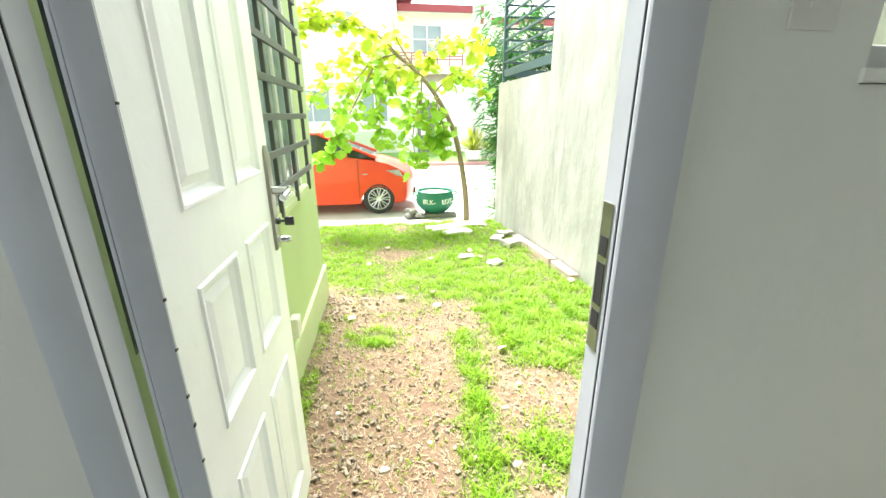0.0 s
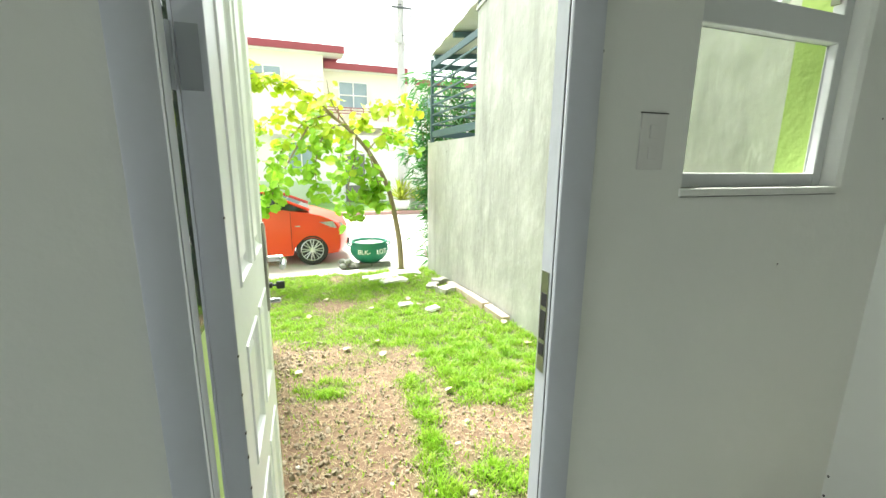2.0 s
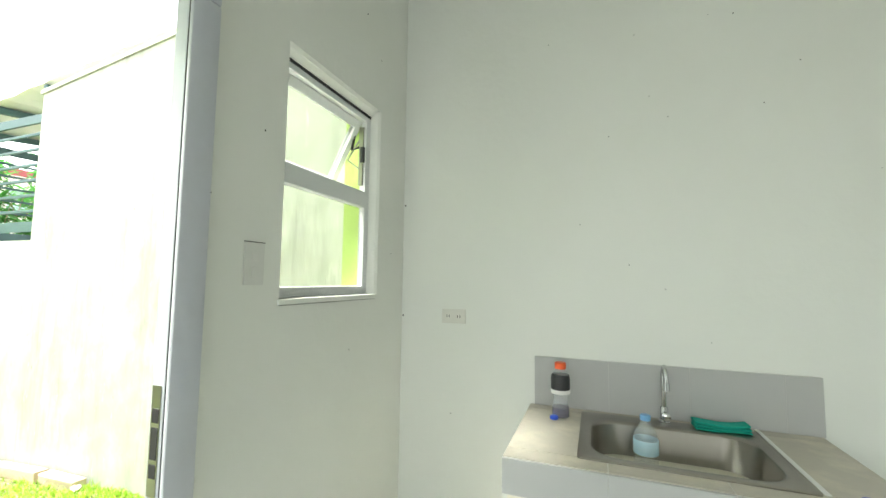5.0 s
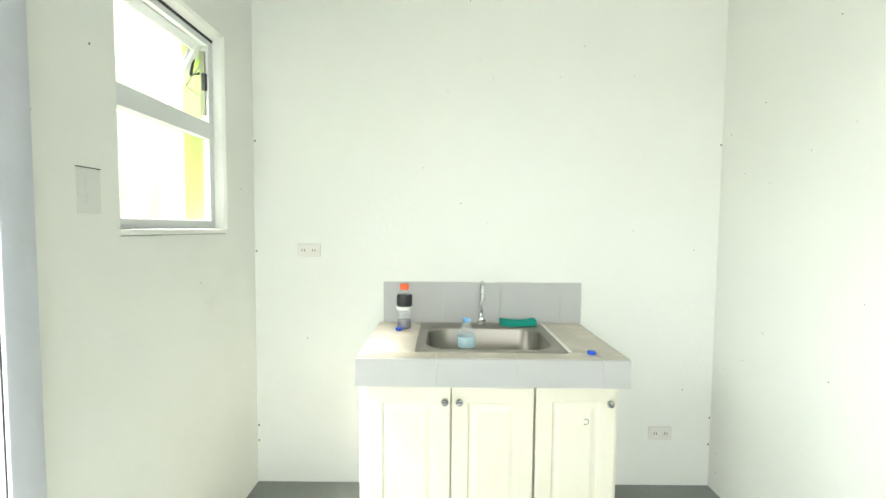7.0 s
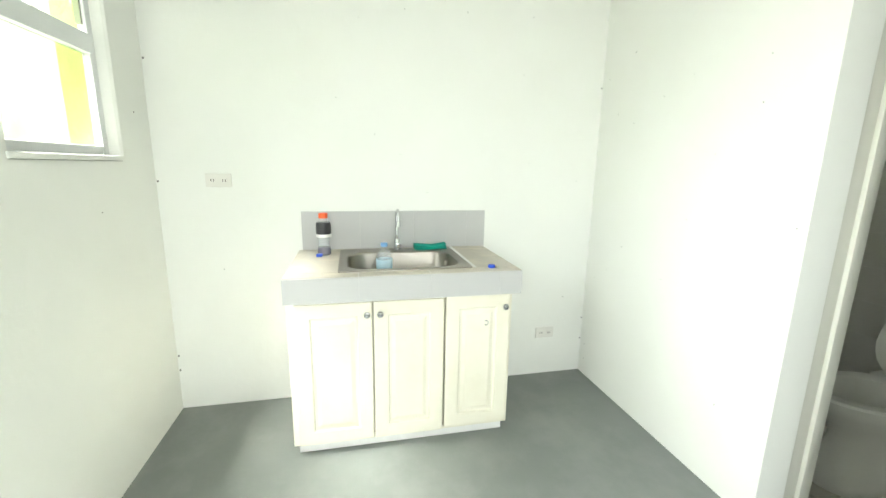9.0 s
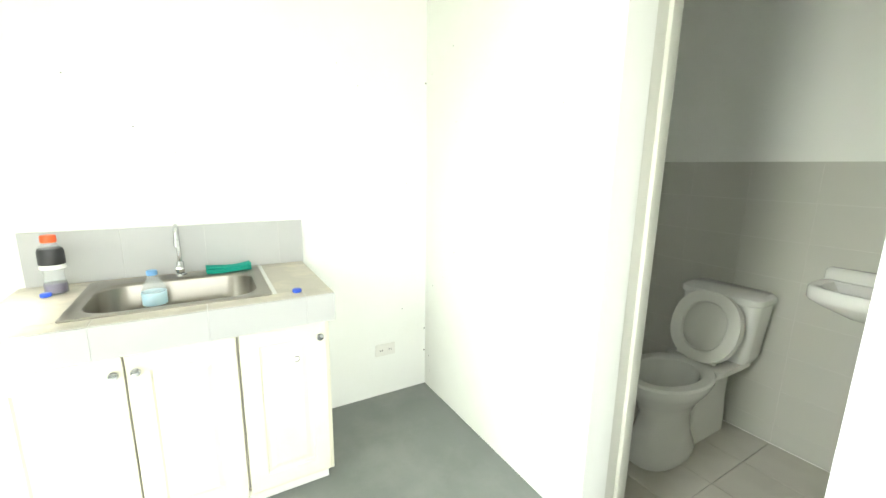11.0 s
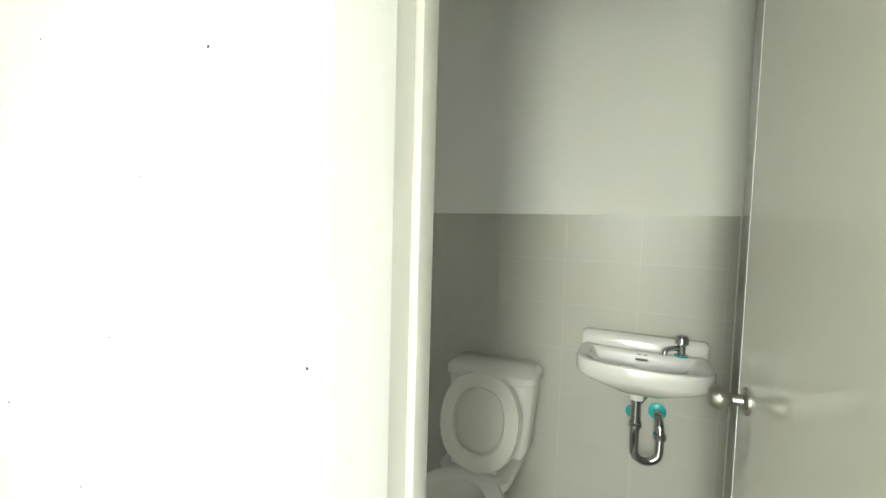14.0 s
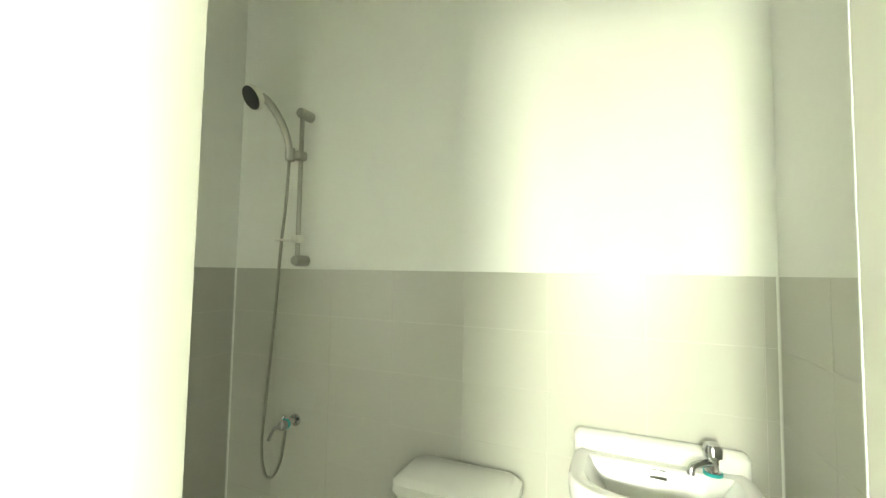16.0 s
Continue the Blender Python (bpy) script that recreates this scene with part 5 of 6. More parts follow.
def car_loop(v):
    """The side outline at v = -1..1 across the body, rounded in plan and leaning in above the waist."""
    out = []
    for x, z in ring_pts:
        y = HALF * v
        k = abs(v) ** 3
        xx = x - (0.20 * k * max(0.0, (x - 0.1) / 0.6)) + (0.18 * k * max(0.0, (-2.9 - x) / 0.5))
        lean = 1 - 0.07 * max(0.0, (z - 0.75) / 0.35) - 0.05 * max(0.0, (0.45 - z) / 0.25)
        zz = z + (0.02 * (1 - v * v) if z > 0.7 else 0.0)
        out.append(Vector((xx, y * lean + HALF, zz)))
    return out


bm = B()
rings(bm, [car_loop(v) for v in (-0.94, -0.985, -1.0, -0.97, -0.9, -0.6, -0.2, 0.2, 0.6, 0.9, 0.97, 1.0, 0.985, 0.94)][1:-1])
body = part("body", bm, M_CAR, car, smooth=True)


def cabin(y0, y1, z_low, front_low, rear_low, z_top, front_top, rear_top):
    return [[Vector((front_low, y0, z_low)), Vector((rear_low, y0, z_low)), Vector((rear_low, y1, z_low)), Vector((front_low, y1, z_low))],
            [Vector((front_top, y0 + 0.16, z_top)), Vector((rear_top, y0 + 0.16, z_top)), Vector((rear_top, y1 - 0.16, z_top)), Vector((front_top, y1 - 0.16, z_top))]]


low, high = cabin(0.085, 2 * HALF - 0.085, 1.02, -0.06, -3.02, 1.43, -1.05, -2.70)
bm = B()
rings(bm, [low, high])
part("cabin", bm, M_BLACK, car, "dark car interior")
low, high = cabin(0.072, 2 * HALF - 0.072, 1.02, -0.02, -3.05, 1.43, -1.02, -2.72)
for nm, i, k in (("side_window", 0, 1), ("rear_window", 1, 2), ("side_window", 2, 3), ("windscreen", 3, 0)):
    quad = [low[i], low[k], high[k], high[i]]
    mid = sum(quad, Vector()) / 4
    nrm = (quad[1] - quad[0]).cross(quad[3] - quad[0]).normalized()
    if nrm.dot(mid - Vector((-1.6, HALF, 1.2))) < 0:
        nrm = -nrm
    bm = B()
    rings(bm, [[q - nrm * 0.004 for q in quad], [q + nrm * 0.002 for q in quad]])
    part(nm, bm, M_CARGLASS, car, "dark tinted glass")
bm = B()
lo = cabin(0.07, 2 * HALF - 0.07, 1.02, 0, -3, 1.425, -0.98, -2.78)[1]
rings(bm, [lo, [p + Vector((0, 0, 0.035)) for p in lo], [Vector((p.x * 0.94 - 0.11, HALF + (p.y - HALF) * 0.86, 1.485)) for p in lo], [Vector((p.x * 0.8 - 0.36, HALF + (p.y - HALF) * 0.6, 1.50)) for p in lo]])
part("roof", bm, M_CAR, car, smooth=True)
for s in (0, 1):
    f = (lambda y: y) if s == 0 else (lambda y: 2 * HALF - y)
    for xl, xt in ((-0.02, -1.02), (-1.55, -1.62), (-3.03, -2.72)):
        bm = B()
        tube(bm, [(xl, f(0.072), 1.03), (xt, f(0.228), 1.44)], 0.026, 6)
        part("pillar", bm, M_CAR if xl != -1.55 else M_BLACK, car)
    bm = B()
    rings(bm, [[Vector((-0.52 - 0.07 * k, f(-0.02 - d), 1.045 + h)) for k, h in ((0, 0), (1, -0.01), (2, 0.02), (2, 0.08), (1, 0.11), (0, 0.08))] for d in (-0.09, 0.02, 0.09, 0.10)])
    part("mirror", bm, M_CAR, car, "orange wing mirror", True)
    bm = B()
    rings(bm, [[Vector((x + o, f(y - 0.8 * o), z)) for x, y, z in ((0.17, 0.012, 0.805), (0.34, 0.05, 0.815), (0.52, 0.14, 0.775), (0.555, 0.15, 0.71), (0.50, 0.10, 0.665), (0.36, 0.02, 0.70))] for o in (-0.04, 0.040)])
    part("headlight", bm, M_LAMP, car, "clear swept-back headlight")
    bm = B()
    tube(bm, [(x, f(y), z) for x, y, z in ((0.575, 0.155, 0.50), (0.515, 0.075, 0.51), (0.505, 0.075, 0.42), (0.57, 0.155, 0.36))], 0.014, 6)
    part("fog_light_trim", bm, M_RIM, car, "silver fog light surround")
    for xd in (-0.35, -1.50, -2.45):
        bm = B()
        box(bm, (xd - 0.004, f(0.0) - 0.0, 0.30), (xd + 0.004, f(0.0) + 0.004 * (-1 if s == 0 else 1), 1.0))
        part("door_seam", bm, M_DARK, car)
    for xd in (-1.32, -2.30):
        bm = B()
        box(bm, (xd - 0.10, f(-0.02) - 0.012, 0.86), (xd + 0.08, f(-0.02) + 0.012, 0.89), 0.008)
        part("door_handle", bm, M_CAR, car, "body-coloured door handle")
    bm = B()
    box(bm, (-0.28, f(-0.003) - 0.004, 0.735), (-0.19, f(-0.003) + 0.004, 0.755), 0.003)
    part("indicator", bm, M_LAMP, car, "small clear side indicator")
    for xw in (0.0, -WB2):
        wheel(car, xw, f(0.095), -1 if s == 0 else 1)
bm = B()
box(bm, (0.665, HALF - 0.42, 0.30), (0.715, HALF + 0.42, 0.42), 0.01)
part("lower_grille", bm, M_BLACK, car, "black lower air intake")


# leaves and trees
def add_leaf(vs, fs, p, d, up, size, kind="round"):
    """One leaf of a few triangles, folded along its midrib."""
    d = d.normalized()
    w = d.cross(up)
    w = w.normalized() if w.length > 1e-4 else Vector((1, 0, 0))
    nrm = w.cross(d)
    k = len(vs)
    if kind == "round":
        pts = ((0, 0, 0), (0.38, 0.25, 0.10), (0.48, 0.62, 0.08), (0.22, 0.98, 0.0), (0, 0.88, -0.05), (-0.22, 0.98, 0.0), (-0.48, 0.62, 0.08), (-0.38, 0.25, 0.10))
        vs += [p + size * (a * w + b * d + c * nrm) for a, b, c in pts]
        fs += [(k, k + 1, k + 2, k + 4), (k + 2, k + 3, k + 4), (k, k + 4, k + 6, k + 7), (k + 4, k + 5, k + 6)]
    else:
        pts = ((0, 0, 0), (0.09, 0.35, 0.02), (0, 1.0, -0.12), (-0.09, 0.35, 0.02))
        vs += [p + size * (a * w + b * d + c * nrm) for a, b, c in pts]
        fs += [(k, k + 1, k + 2), (k, k + 2, k + 3)]


def leaf_mesh(name, vs, fs, material, parent, label=""):
    me = bpy.data.meshes.new(name)
    me.from_pydata([tuple(v) for v in vs], [], fs)
    me.materials.append(material)
    ob = new(name, me)
    ob.parent = parent
    return tagged(ob, label, "", "", "stuff")


rnd = random.Random(5)
tree = thing("young_tree", (1.53, 6.69, ground_z(6.69)), "young tree with drooping round lime green leaves", "tree")
T0 = Vector((1.53, 6.69, -0.51))


def tp(*pts):
    return [Vector(p) - T0 for p in pts]


trunk = smooth_line(tp((1.53, 6.69, -0.55), (1.50, 6.69, 0.0), (1.40, 6.69, 0.60), (1.27, 6.69, 1.06), (0.99, 6.66, 1.55), (0.68, 6.62, 1.88), (0.42, 6.6, 2.07)), 5)
bm = B()
tube(bm, trunk, 0.052, 10, 0.022)
part("trunk", bm, M_BARK, tree, smooth=True)
limbs = [
    tp((0.55, 6.6, 1.98), (0.10, 6.5, 2.35), (-0.42, 6.4, 2.50), (-0.9, 6.3, 2.35), (-1.2, 6.25, 2.0)),
    tp((0.70, 6.62, 1.88), (0.45, 6.55, 2.25), (0.39, 6.5, 2.55)),
    tp((0.42, 6.6, 2.07), (0.05, 6.7, 1.95), (-0.3, 6.8, 1.55), (-0.45, 6.8, 1.1)),
    tp((0.60, 6.6, 1.95), (0.30, 6.3, 1.75), (0.15, 6.15, 1.30), (0.18, 6.1, 0.85)),
    tp((0.80, 6.64, 1.78), (0.75, 6.4, 1.45), (0.62, 6.3, 0.95), (0.68, 6.3, 0.52)),
    tp((0.99, 6.66, 1.55), (1.02, 6.45, 1.35), (1.10, 6.35, 1.0), (1.15, 6.3, 0.72)),
    tp((0.75, 6.62, 1.84), (1.05, 6.6, 2.15), (1.45, 6.6, 2.28), (1.80, 6.6, 2.20)),
    tp((0.99, 6.66, 1.55), (1.30, 6.75, 1.85), (1.60, 6.85, 1.85), (1.85, 6.9, 1.6)),
    tp((0.42, 6.6, 2.07), (0.2, 6.9, 2.25), (-0.2, 7.1, 2.2), (-0.7, 7.2, 1.8), (-0.95, 7.2, 1.35)),
    tp((-0.3, 6.45, 2.48), (-0.7, 6.5, 2.6), (-1.1, 6.5, 2.5)),
    tp((0.1, 6.6, 1.9), (-0.25, 6.4, 1.3), (-0.5, 6.3, 0.85), (-0.75, 6.25, 0.65)),
    tp((1.27, 6.69, 1.10), (1.05, 6.55, 1.0), (0.95, 6.5, 0.8)),
    tp((0.68, 6.62, 1.88), (0.72, 6.9, 1.95), (0.62, 7.1, 1.6), (0.55, 7.15, 1.1)),
]
gv, gf, yv, yf = [], [], [], []
for i, lm in enumerate(limbs):
    line = smooth_line(lm, 6)
    bm = B()
    tube(bm, line, 0.016, 6, 0.004)
    part("limb", bm, M_BARK, tree, smooth=True)
    count = 16 * (len(lm) - 1)
    if i == 1:
        count = 8
    for j in range(count):
        t = 0.12 + 0.88 * j / max(count - 1, 1)
        p = line[min(int(t * (len(line) - 1)), len(line) - 1)]
        for _ in range(2):
            q = p + Vector((rnd.gauss(0, 0.085), rnd.gauss(0, 0.11), rnd.gauss(-0.02, 0.06)))
            d = Vector((rnd.gauss(0, 0.7), rnd.gauss(-0.2, 0.7), -0.55 + rnd.gauss(0, 0.45)))
            up = Vector((rnd.gauss(0, 0.5), rnd.gauss(-0.35, 0.5), 1))
            if min((Vector((q.x, q.z)) - Vector((b.x, b.z))).length for b in trunk) < 0.13 and q.y < 0.12 and rnd.random() < 0.8:
                continue
            high = q.z + T0.z > 1.75 + rnd.gauss(0, 0.22)
            add_leaf(*((yv, yf) if high else (gv, gf)), q, d, up, rnd.uniform(0.09, 0.18))
leaf_mesh("crown", gv, gf, M_LEAF, tree, "lime green drooping leaves")
leaf_mesh("crown_top", yv, yf, M_LEAFY, tree, "yellow-green upper leaves")


def clump(name, loc, label, category, stems, height, spread, leaf, per, material, kind, seed, lean=0.35, group=""):
    r = random.Random(seed)
    t = thing(name, loc, label, category, group)
    vs, fs = [], []
    for s in range(stems):
        a = r.uniform(0, 2 * math.pi)
        h = height * r.uniform(0.55, 1.0)
        out = spread * r.uniform(0.2, 1.0)
        base = Vector((0.18 * spread * math.cos(a), 0.18 * spread * math.sin(a), 0))
        tip = Vector((out * math.cos(a), out * math.sin(a), h))
        line = smooth_line([base, base.lerp(tip, 0.5) + Vector((0, 0, lean * h * 0.3)), tip], 5)
        bm = B()
        tube(bm, line, 0.012, 5, 0.003)
        part("stem", bm, M_BARK, t)
        for j in range(per):
            k = r.uniform(0.15, 1.0)
            p = line[min(int(k * (len(line) - 1)), len(line) - 1)] + Vector((r.gauss(0, 0.07), r.gauss(0, 0.07), r.gauss(0, 0.05))) * spread
            d = Vector((math.cos(a) + r.gauss(0, 0.8), math.sin(a) + r.gauss(0, 0.8), r.gauss(-0.2, 0.5)))
            add_leaf(vs, fs, p, d, Vector((r.gauss(0, 0.3), r.gauss(0, 0.3), 1)), leaf * r.uniform(0.6, 1.2), kind)
    leaf_mesh("foliage", vs, fs, material, t)
    return t


clump("bamboo_shrub", (2.85, 8.3, -0.52), "dense dark green bamboo-like shrub by the wall", "shrub", 46, 3.9, 0.95, 0.30, 95, M_BAMBOO, "long", 3)
clump("bamboo_shrub", (3.9, 7.8, -0.52), "tall bright green bamboo-like shrub behind the screen", "shrub", 30, 3.6, 0.9, 0.30, 80, M_BAMBOO, "long", 4)
clump("spiky_plant", (2.25, 7.0, -0.50), "small spiky dry plant at the wall's corner", "plant", 9, 0.75, 0.45, 0.34, 3, M_BAMBOO, "long", 6)


def potted(x, y, seed, mat_pot, s=1.0):
    t = thing("potted_plant", (x, y, -0.40), "yellow-green croton in a white pot across the street", "plant", "potted plants")
    bm = B()
    lathe(bm, [(0.14 * s, 0), (0.20 * s, 0.05), (0.25 * s, 0.22 * s), (0.25 * s, 0.30 * s), (0.21 * s, 0.30 * s), (0.2 * s, 0.26 * s)], n=18)
    part("pot", bm, mat_pot, t, "white pot", True)
    r = random.Random(seed)
    vs, fs = [], []
    for i in range(120):
        a = r.uniform(0, 6.28)
        e = r.uniform(0.3, 1.4)
        d = Vector((math.cos(a) * math.cos(e), math.sin(a) * math.cos(e), math.sin(e)))
        add_leaf(vs, fs, Vector((0, 0, 0.27 * s)) + d * r.uniform(0.0, 0.45) * s, d, Vector((0, 0, 1)), 0.36 * s, "long")
    leaf_mesh("foliage", vs, fs, M_CROTON, t, "yellow and green leaves")


potted(3.55, 15.25, 1, M_HOUSEW, 1.25)
potted(4.35, 15.35, 2, M_POLE, 1.0)


# houses across the street
def window_in(parent, x0, x1, z0, z1, y, cols=2, rows=2):
    bm = B()
    box(bm, (x0, y - 0.02, z0), (x1, y + 0.05, z1))
    w = part("window", bm, M_FARGLASS, parent, "grey-blue glass")
    fr = 0.05
    bm = B()
    for i in range(cols + 1):
        x = x0 + (x1 - x0) * i / cols
        box(bm, (x - fr / 2, y - 0.06, z0), (x + fr / 2, y - 0.021, z1))
    for k in range(rows + 1):
        z = z0 + (z1 - z0) * k / rows
        box(bm, (x0 - fr / 2, y - 0.065, z - fr / 2), (x1 + fr / 2, y - 0.026, z + fr / 2))
    part("frame", bm, M_HOUSEW, w, "white window frame")


house = thing("far_house", (0, 19.3, -0.42), "cream two-storey house with maroon roof edges", "house")
bm = B()
box(bm, (-9.0, 0, 0), (1.1, 8, 6.3))
part("wall", bm, M_HOUSE, house, "cream projecting wall")
bm = B()
box(bm, (1.1, 0.9, 0), (4.6, 8, 5.85))
part("wall", bm, M_HOUSE, house, "cream recessed wall")
bm = B()
box(bm, (-9.0, -0.05, 0.0), (4.6, -0.002, 3.0))
part("ground_wall", bm, M_HOUSEW, house, "white ground floor wall")
bm = B()
box(bm, (-9.0, -0.10, 0.0), (1.2, -0.052, 0.95))
part("wall_base", bm, M_HOUSEG, house, "pale green wall base")
for x0, x1, y0, z in ((-9.4, 1.95, -0.7, 6.25), (1.15, 4.9, 0.2, 5.80)):
    bm = B()
    box(bm, (x0, y0, z), (x1, y0 + 0.12, z + 0.28), 0.01)
    part("fascia", bm, M_ROOF, house, "maroon fascia board")
    bm = B()
    v0 = [Vector((x0, y0 + 0.12, z + 0.24)), Vector((x1, y0 + 0.12, z + 0.24)), Vector((x1, 8.5, z + 1.1)), Vector((x0, 8.5, z + 1.1))]
    rings(bm, [v0, [p - Vector((0, 0, 0.1)) for p in v0]])
    part("roof", bm, M_ROOF, house)
    bm = B()
    box(bm, (x0, y0 + 0.12, z + 0.02), (x1, y0 + 1.2, z + 0.06))
    part("soffit", bm, M_HOUSEW, house, "white soffit")
bm = B()
box(bm, (-0.5, -0.09, 5.2), (1.1, 0.0, 5.32))
part("ledge", bm, M_HOUSE, house)
window_in(house, -2.0, -0.62, 5.0, 5.68, 0.0, 2, 1)
window_in(house, 1.80, 3.10, 4.25, 5.4, 0.9, 2, 2)
window_in(house, -0.55, 0.55, 1.35, 2.65, -0.05, 2, 1)
window_in(house, -3.4, -1.9, 1.35, 2.65, -0.05, 2, 1)
bm = B()
box(bm, (1.85, -0.12, 0.0), (2.75, -0.055, 2.15))
part("door", bm, M_BLOCK, house, "dark grey front door")
bm = B()
box(bm, (2.0, -0.15, 0.75), (2.35, -0.125, 1.15))
part("meter_box", bm, M_WHITE, house, "white box")
bm = B()
box(bm, (-2.6, -1.0, 2.95), (0.1, -0.05, 3.05), 0.01, Matrix.Rotation(radians(8), 3, "X"))
part("awning", bm, M_HOUSEW, house, "white awning")
for x0, x1, z in ((1.1, 3.9, 4.15), (3.0, 4.5, 2.4)):
    bm = B()
    for h in (0.0, -0.12, -0.24):
        box(bm, (x0, 0.0, z + h), (x1, 0.03, z + h + 0.035))
    k = int((x1 - x0) / 0.5)
    for i in range(k + 1):
        x = x0 + (x1 - x0) * i / k
        box(bm, (x - 0.02, 0.005, z - 0.5), (x + 0.02, 0.025, z))
    part("balcony_rail", bm, M_ROOF, house, "maroon balcony rail")
bm = B()
box(bm, (1.1, -0.02, 3.35), (4.6, 0.9, 3.62))
part("balcony", bm, M_HOUSE, house)
h2 = thing("far_house", (7.6, 20.5, -0.42), "pale house with a brown roof edge behind the pole", "house")
bm = B()
box(bm, (-2.7, 0, 0), (8, 7, 5.6))
part("wall", bm, M_HOUSEW, h2)
bm = B()
box(bm, (-2.9, -0.5, 5.5), (8, -0.35, 5.75), 0.01)
part("fascia", bm, M_ROOF, h2, "brown fascia board")
window_in(h2, -1.8, -0.6, 4.0, 5.0, 0.0, 2, 2)
window_in(h2, 0.6, 2.0, 4.0, 5.0, 0.0, 2, 2)
window_in(h2, -1.6, -0.2, 1.2, 2.4, 0.0, 2, 2)

# street pole with lamp and wires
pole = thing("utility_pole", (3.66, 15.6, -0.42), "grey concrete street pole with lamp arm and wires", "pole")
bm = B()
tube(bm, [(0, 0, 0), (0, 0, 4.2), (0, 0, 8.4)], 0.17, 14, 0.11)
part("shaft", bm, M_POLE, pole, smooth=True)
bm = B()
box(bm, (0.28, -0.10, 0.0), (0.50, 0.12, 5.9), 0.02)
part("service_post", bm, M_HOUSEW, pole, "white service post")
bm = B()
tube(bm, smooth_line([(0.05, -0.1, 5.7), (0.25, -0.2, 6.6), (0.45, -0.3, 7.6)], 5), 0.03, 8)
part("lamp_arm", bm, M_POLE, pole, smooth=True)
bm = B()
lathe(bm, [(0.06, 0.22), (0.16, 0.16), (0.20, 0.02), (0.15, -0.04)], (0.47, -0.32, 7.65), "z", 16)
part("lamp_head", bm, M_POLE, pole, "grey lamp head", True)
for z in (7.2, 7.7, 8.1):
    bm = B()
    box(bm, (-0.35, -0.16, z - 0.03), (0.35, -0.10, z + 0.03))
    part("crossarm", bm, M_BLACKSTEEL, pole, "dark steel crossarm")
bm = B()
box(bm, (-0.30, -0.30, 6.0), (-0.02, -0.15, 6.35), 0.02)
part("junction_box", bm, M_POLE, pole, "grey junction box")
for i, (z, x1, z1) in enumerate(((7.75, -22, 8.3), (7.3, -22, 7.7), (6.2, -22, 6.6), (6.3, 18, 6.9), (7.6, 18, 8.0))):
    bm = B()
    pts = [Vector((x1 * t, -0.13 + 0.5 * t, z + (z1 - z) * t - 1.6 * t * (1 - t))) for t in [k / 12 for k in range(13)]]
    tube(bm, pts, 0.012, 5)
    part("wire", bm, M_BLACK, pole, "black overhead wire")


# tiles of the bathroom
vz = [-0.145, -0.035, 0.165, 0.365, 0.565, 0.765, 0.965, 1.165, 1.365]
pieces("tile", bath_south, M_BTILE, grid_cells(lines(BXW + 0.006, BXE - 0.006, 0.10, 0.30), vz, YB), 0.0010, "+y", 0.0003)
pieces("tile", bath_west, M_BTILE, grid_cells(lines(YB + 0.008, YS - PT - 0.002, YB + 0.30, 0.30), vz, BXW), 0.0010, "+x", 0.0003)
pieces("tile", bath_east, M_BTILE, grid_cells(lines(YB + 0.008, YS - PT - 0.002, YB + 0.30, 0.30), vz, BXE), 0.0010, "-x", 0.0003)
pieces("floor_tile", bath_floor, M_BFLOOR, grid_cells(lines(BXW + 0.008, BXE - 0.008, 0.10, 0.30), lines(YB + 0.008, YS - PT - 0.002, YB + 0.30, 0.30), -0.157), 0.012, "+z")

# dark specks on the painted walls and jambs
rs = random.Random(12)
bm = B()
for i in range(60):
    w = rs.choice("NEEESSJ")
    z = rs.uniform(0.1, 2.6)
    r = rs.uniform(0.0009, 0.0022)
    if w == "N":
        c = (rs.uniform(0.58, 1.60), YN, z)
        if WL - 0.05 < c[0] < WR + 0.05 and WB - 0.05 < z < WT + 0.05:
            continue
        sc = (r, 0.001, r * 1.6)
    elif w == "J":
        c = (rs.choice((0.505, 0.535)), YN - 0.015, z * 0.78)
        sc = (r * 0.7, 0.001, r * 1.3)
    elif w == "E":
        c = (XE, rs.uniform(-1.70, 0.60), z)
        if -1.03 < c[1] < 0.0 and z < 1.07:
            continue
        sc = (0.001, r, r)
    else:
        c = (rs.uniform(0.45, 1.62), YS, z)
        sc = (r, 0.001, r)
    box(bm, tuple(Vector(c) - Vector(sc)), tuple(Vector(c) + Vector(sc)))
for y, z in ((0.612, 1.75), (0.612, 1.2), (-1.708, 1.748), (-1.708, 0.36), (-1.708, 0.22), (0.612, 0.30), (0.612, 0.22)):
    box(bm, (XE - 0.002, y - 0.003, z - 0.004), (XE, y + 0.003, z + 0.004))
tagged(part("wall_specks", bm, M_SPECK), "small dark specks scattered over the painted walls", "specks", "", "stuff")

# grass, straw and gravel
rg = random.Random(21)
gv, gf, dv, df = [], [], [], []


def blade(vs, fs, p, h, w, a, lean):
    k = len(vs)
    dx, dy = math.cos(a), math.sin(a)
    vs += [p + Vector((-dy * w, dx * w, 0)), p + Vector((dy * w, -dx * w, 0)),
           p + Vector((dx * lean * h * 0.4 - dy * w * 0.7, dy * lean * h * 0.4 + dx * w * 0.7, h * 0.6)), p + Vector((dx * lean * h * 0.4 + dy * w * 0.7, dy * lean * h * 0.4 - dx * w * 0.7, h * 0.6)),
           p + Vector((dx * lean * h, dy * lean * h, h))]
    fs += [(k, k + 1, k + 3, k + 2), (k + 2, k + 3, k + 4)]


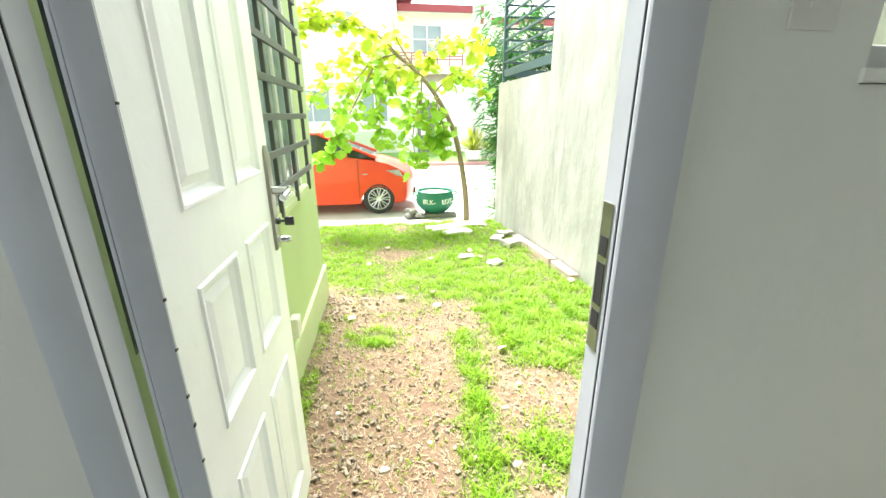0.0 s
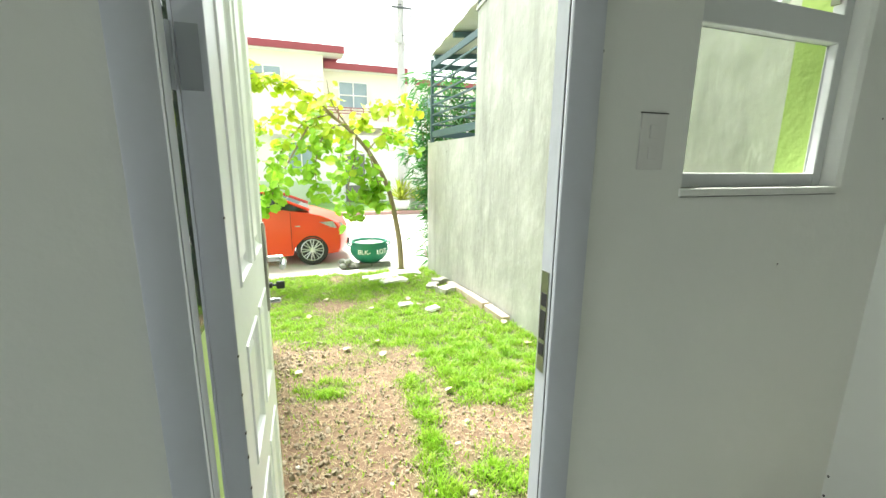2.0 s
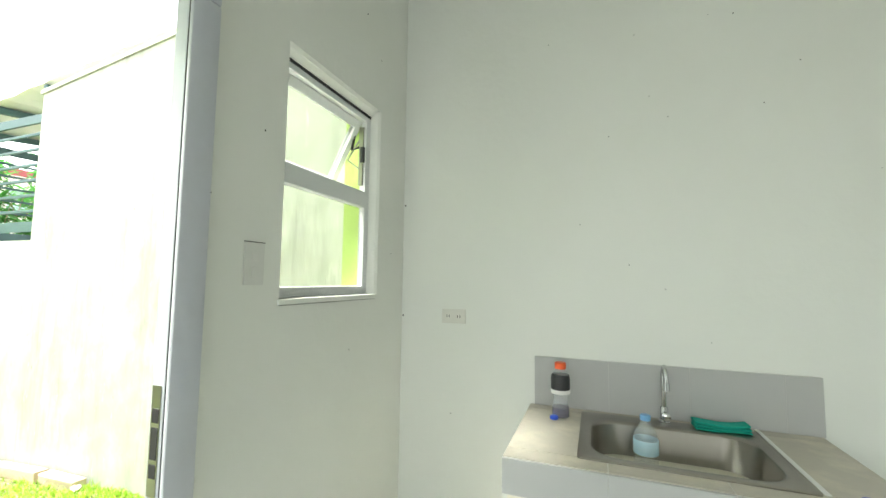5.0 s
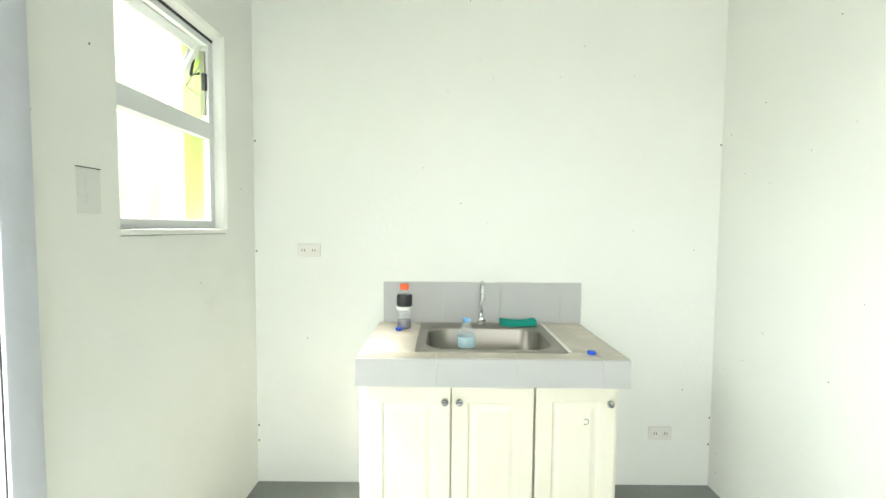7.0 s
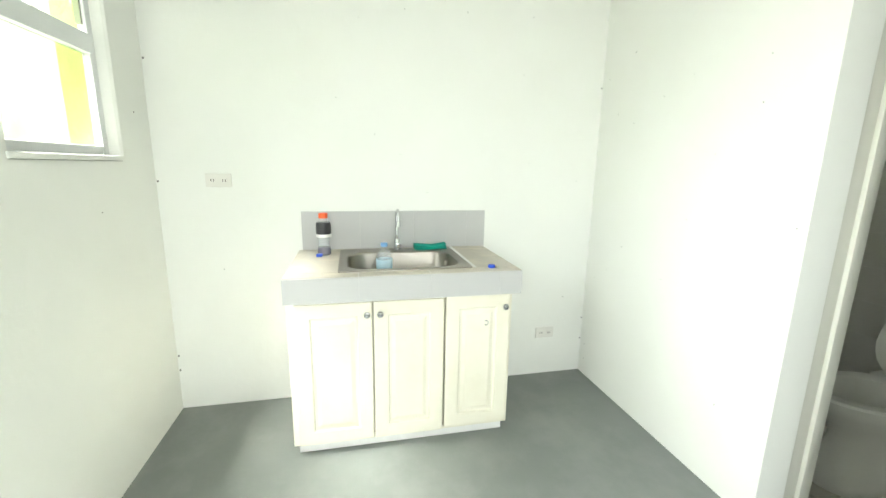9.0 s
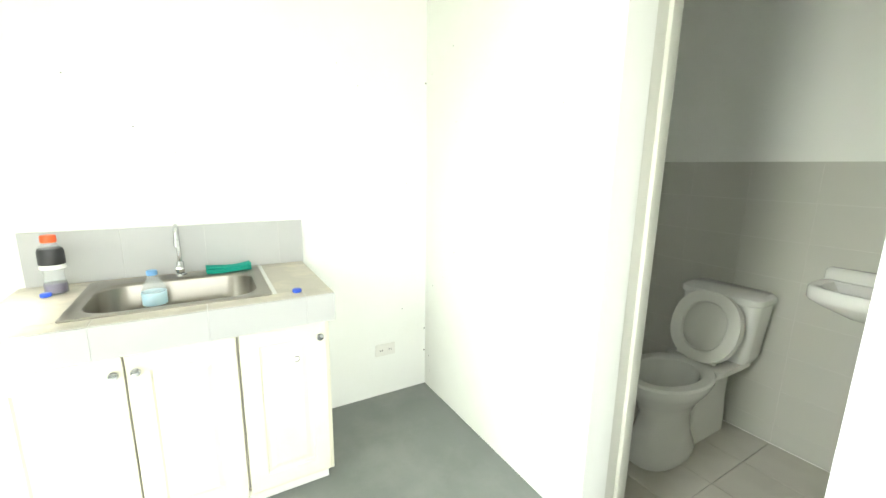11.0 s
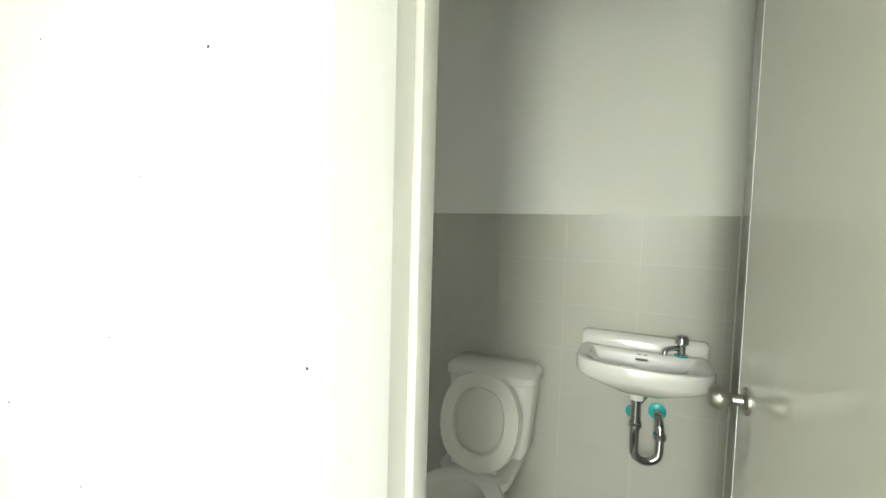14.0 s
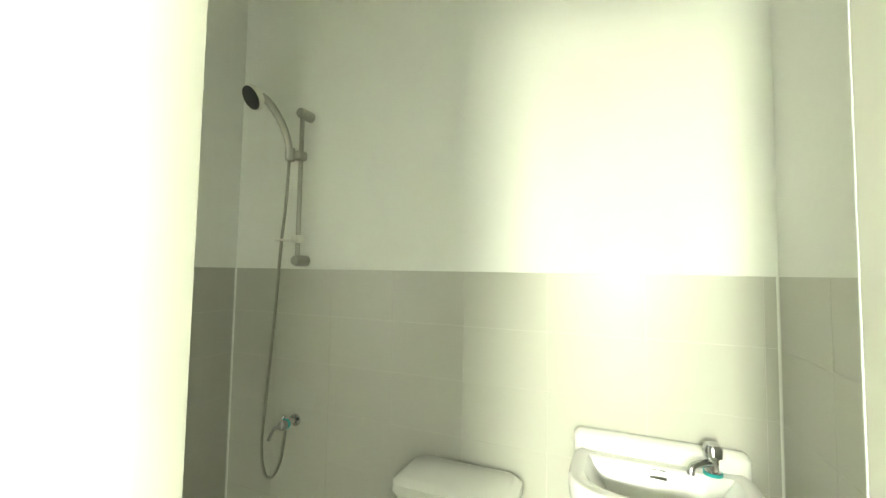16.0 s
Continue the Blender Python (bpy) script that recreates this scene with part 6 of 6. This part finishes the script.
tries = 0
while len(gf) < 230000 and tries < 230000:
    tries += 1
    y = 0.85 + 5.95 * rg.random() ** 0.85
    x = rg.uniform(-0.9 if y > 3.65 else -0.39, 2.02)
    t = turf(x, y)
    if rg.random() < max(t ** 1.3 * (0.7 + 0.9 * noise.noise((x * 6, y * 6, 8.0))), 0.035):
        p = Vector((x, y, gz(x, y) - 0.003))
        for _ in range(2 if y < 3.2 else 1):
            blade(gv, gf, p + Vector((rg.gauss(0, 0.01), rg.gauss(0, 0.01), 0)), rg.uniform(0.015, 0.06) * (0.55 + 0.6 * t) * (0.75 + 1.1 * noise.noise((x * 9, y * 9, 3.0))), rg.uniform(0.002, 0.0055), rg.uniform(0, 6.28), rg.uniform(0.3, 1.3))
    if rg.random() < 0.10 + 0.13 * (1 - t):
        h = 0.007 + 0.020 * t
        blade(dv, df, Vector((x, y, gz(x, y) + 0.003)), h, rg.uniform(0.0012, 0.0026), rg.uniform(0, 6.28), rg.uniform(0.008, 0.045) / h)


def stuff(name, vs, fs, material, label, category):
    me = bpy.data.meshes.new(name)
    me.from_pydata([tuple(v) for v in vs], [], fs)
    me.materials.append(material)
    return tagged(new(name, me), label, category, "", "stuff")


stuff("grass", gv, gf, M_GRASS, "patchy bright green grass growing through bare soil", "grass")
stuff("dry_straw", dv, df, M_DRY, "pale dry grass clippings scattered on the soil", "straw")

ico = ((0, 0, 1), (0.9, 0, 0.3), (0.28, 0.85, 0.3), (-0.72, 0.53, 0.3), (-0.72, -0.53, 0.3), (0.28, -0.85, 0.3), (0.5, 0.3, -0.6), (-0.5, 0.4, -0.6), (0, -0.6, -0.6))
icf = ((0, 1, 2), (0, 2, 3), (0, 3, 4), (0, 4, 5), (0, 5, 1), (1, 6, 2), (2, 6, 7), (2, 7, 3), (3, 7, 4), (4, 7, 8), (4, 8, 5), (5, 8, 6), (5, 6, 1))
pv, pf = [], []
for i in range(9000):
    y = 0.85 + 3.0 * rg.random() ** 1.2
    x = rg.uniform(-0.39, 1.98)
    if rg.random() < turf(x, y) * 0.85:
        continue
    s = 0.004 + 0.014 * rg.random() ** 3 + (0.010 if rg.random() < 0.02 else 0)
    if x < 0.05:
        s *= 1.25
    e = Euler((rg.uniform(0, 6), rg.uniform(0, 6), rg.uniform(0, 6))).to_matrix()
    k = len(pv)
    sq = Vector((rg.uniform(0.8, 1.5), rg.uniform(0.7, 1.2), rg.uniform(0.5, 0.9)))
    for q in ico:
        pv.append(Vector((x, y, gz(x, y) + s * 0.3)) + e @ Vector((q[0] * s * sq.x, q[1] * s * sq.y, q[2] * s * sq.z)))
    pf += [tuple(k + j for j in f) for f in icf]
stuff("gravel", pv, pf, M_GRAVEL, "pale pebbles and gravel scattered on bare soil", "gravel")
for i, (x, y, s) in enumerate(((0.084, 1.49, 0.055), (0.66, 1.43, 0.06), (0.85, 1.98, 0.05), (-0.15, 1.9, 0.045), (0.30, 1.62, 0.04), (0.72, 1.80, 0.045))):
    rock("pebble", (x, y, gz(x, y) - 0.004), (s * 0.85, s * 0.6, s * 0.4), M_STONE, "pale loose pebble lying on the soil", "pebble", "larger pebbles", 90 + i, 35 * i)
for i in range(46):
    x, y = rg.uniform(-0.3, 1.9), rg.uniform(2.0, 6.3)
    v, f = [], []
    if i < 16:
        add_leaf(v, f, Vector((0, 0, 0)), Vector((1, 0, 0.1)), Vector((0.2, 0.3, 1)), 0.07)
        me = bpy.data.meshes.new("fallen_leaf")
        me.from_pydata([tuple(q) for q in v], [], f)
        me.materials.append(M_PLANK)
        ob = tagged(new("fallen_leaf", me), "dry brown fallen leaf on the grass", "leaf", "fallen leaves")
        ob.matrix_basis = pose(x, y, gz(x, y) + 0.03, rg.uniform(-20, 20), rg.uniform(-20, 20), rg.uniform(0, 360))
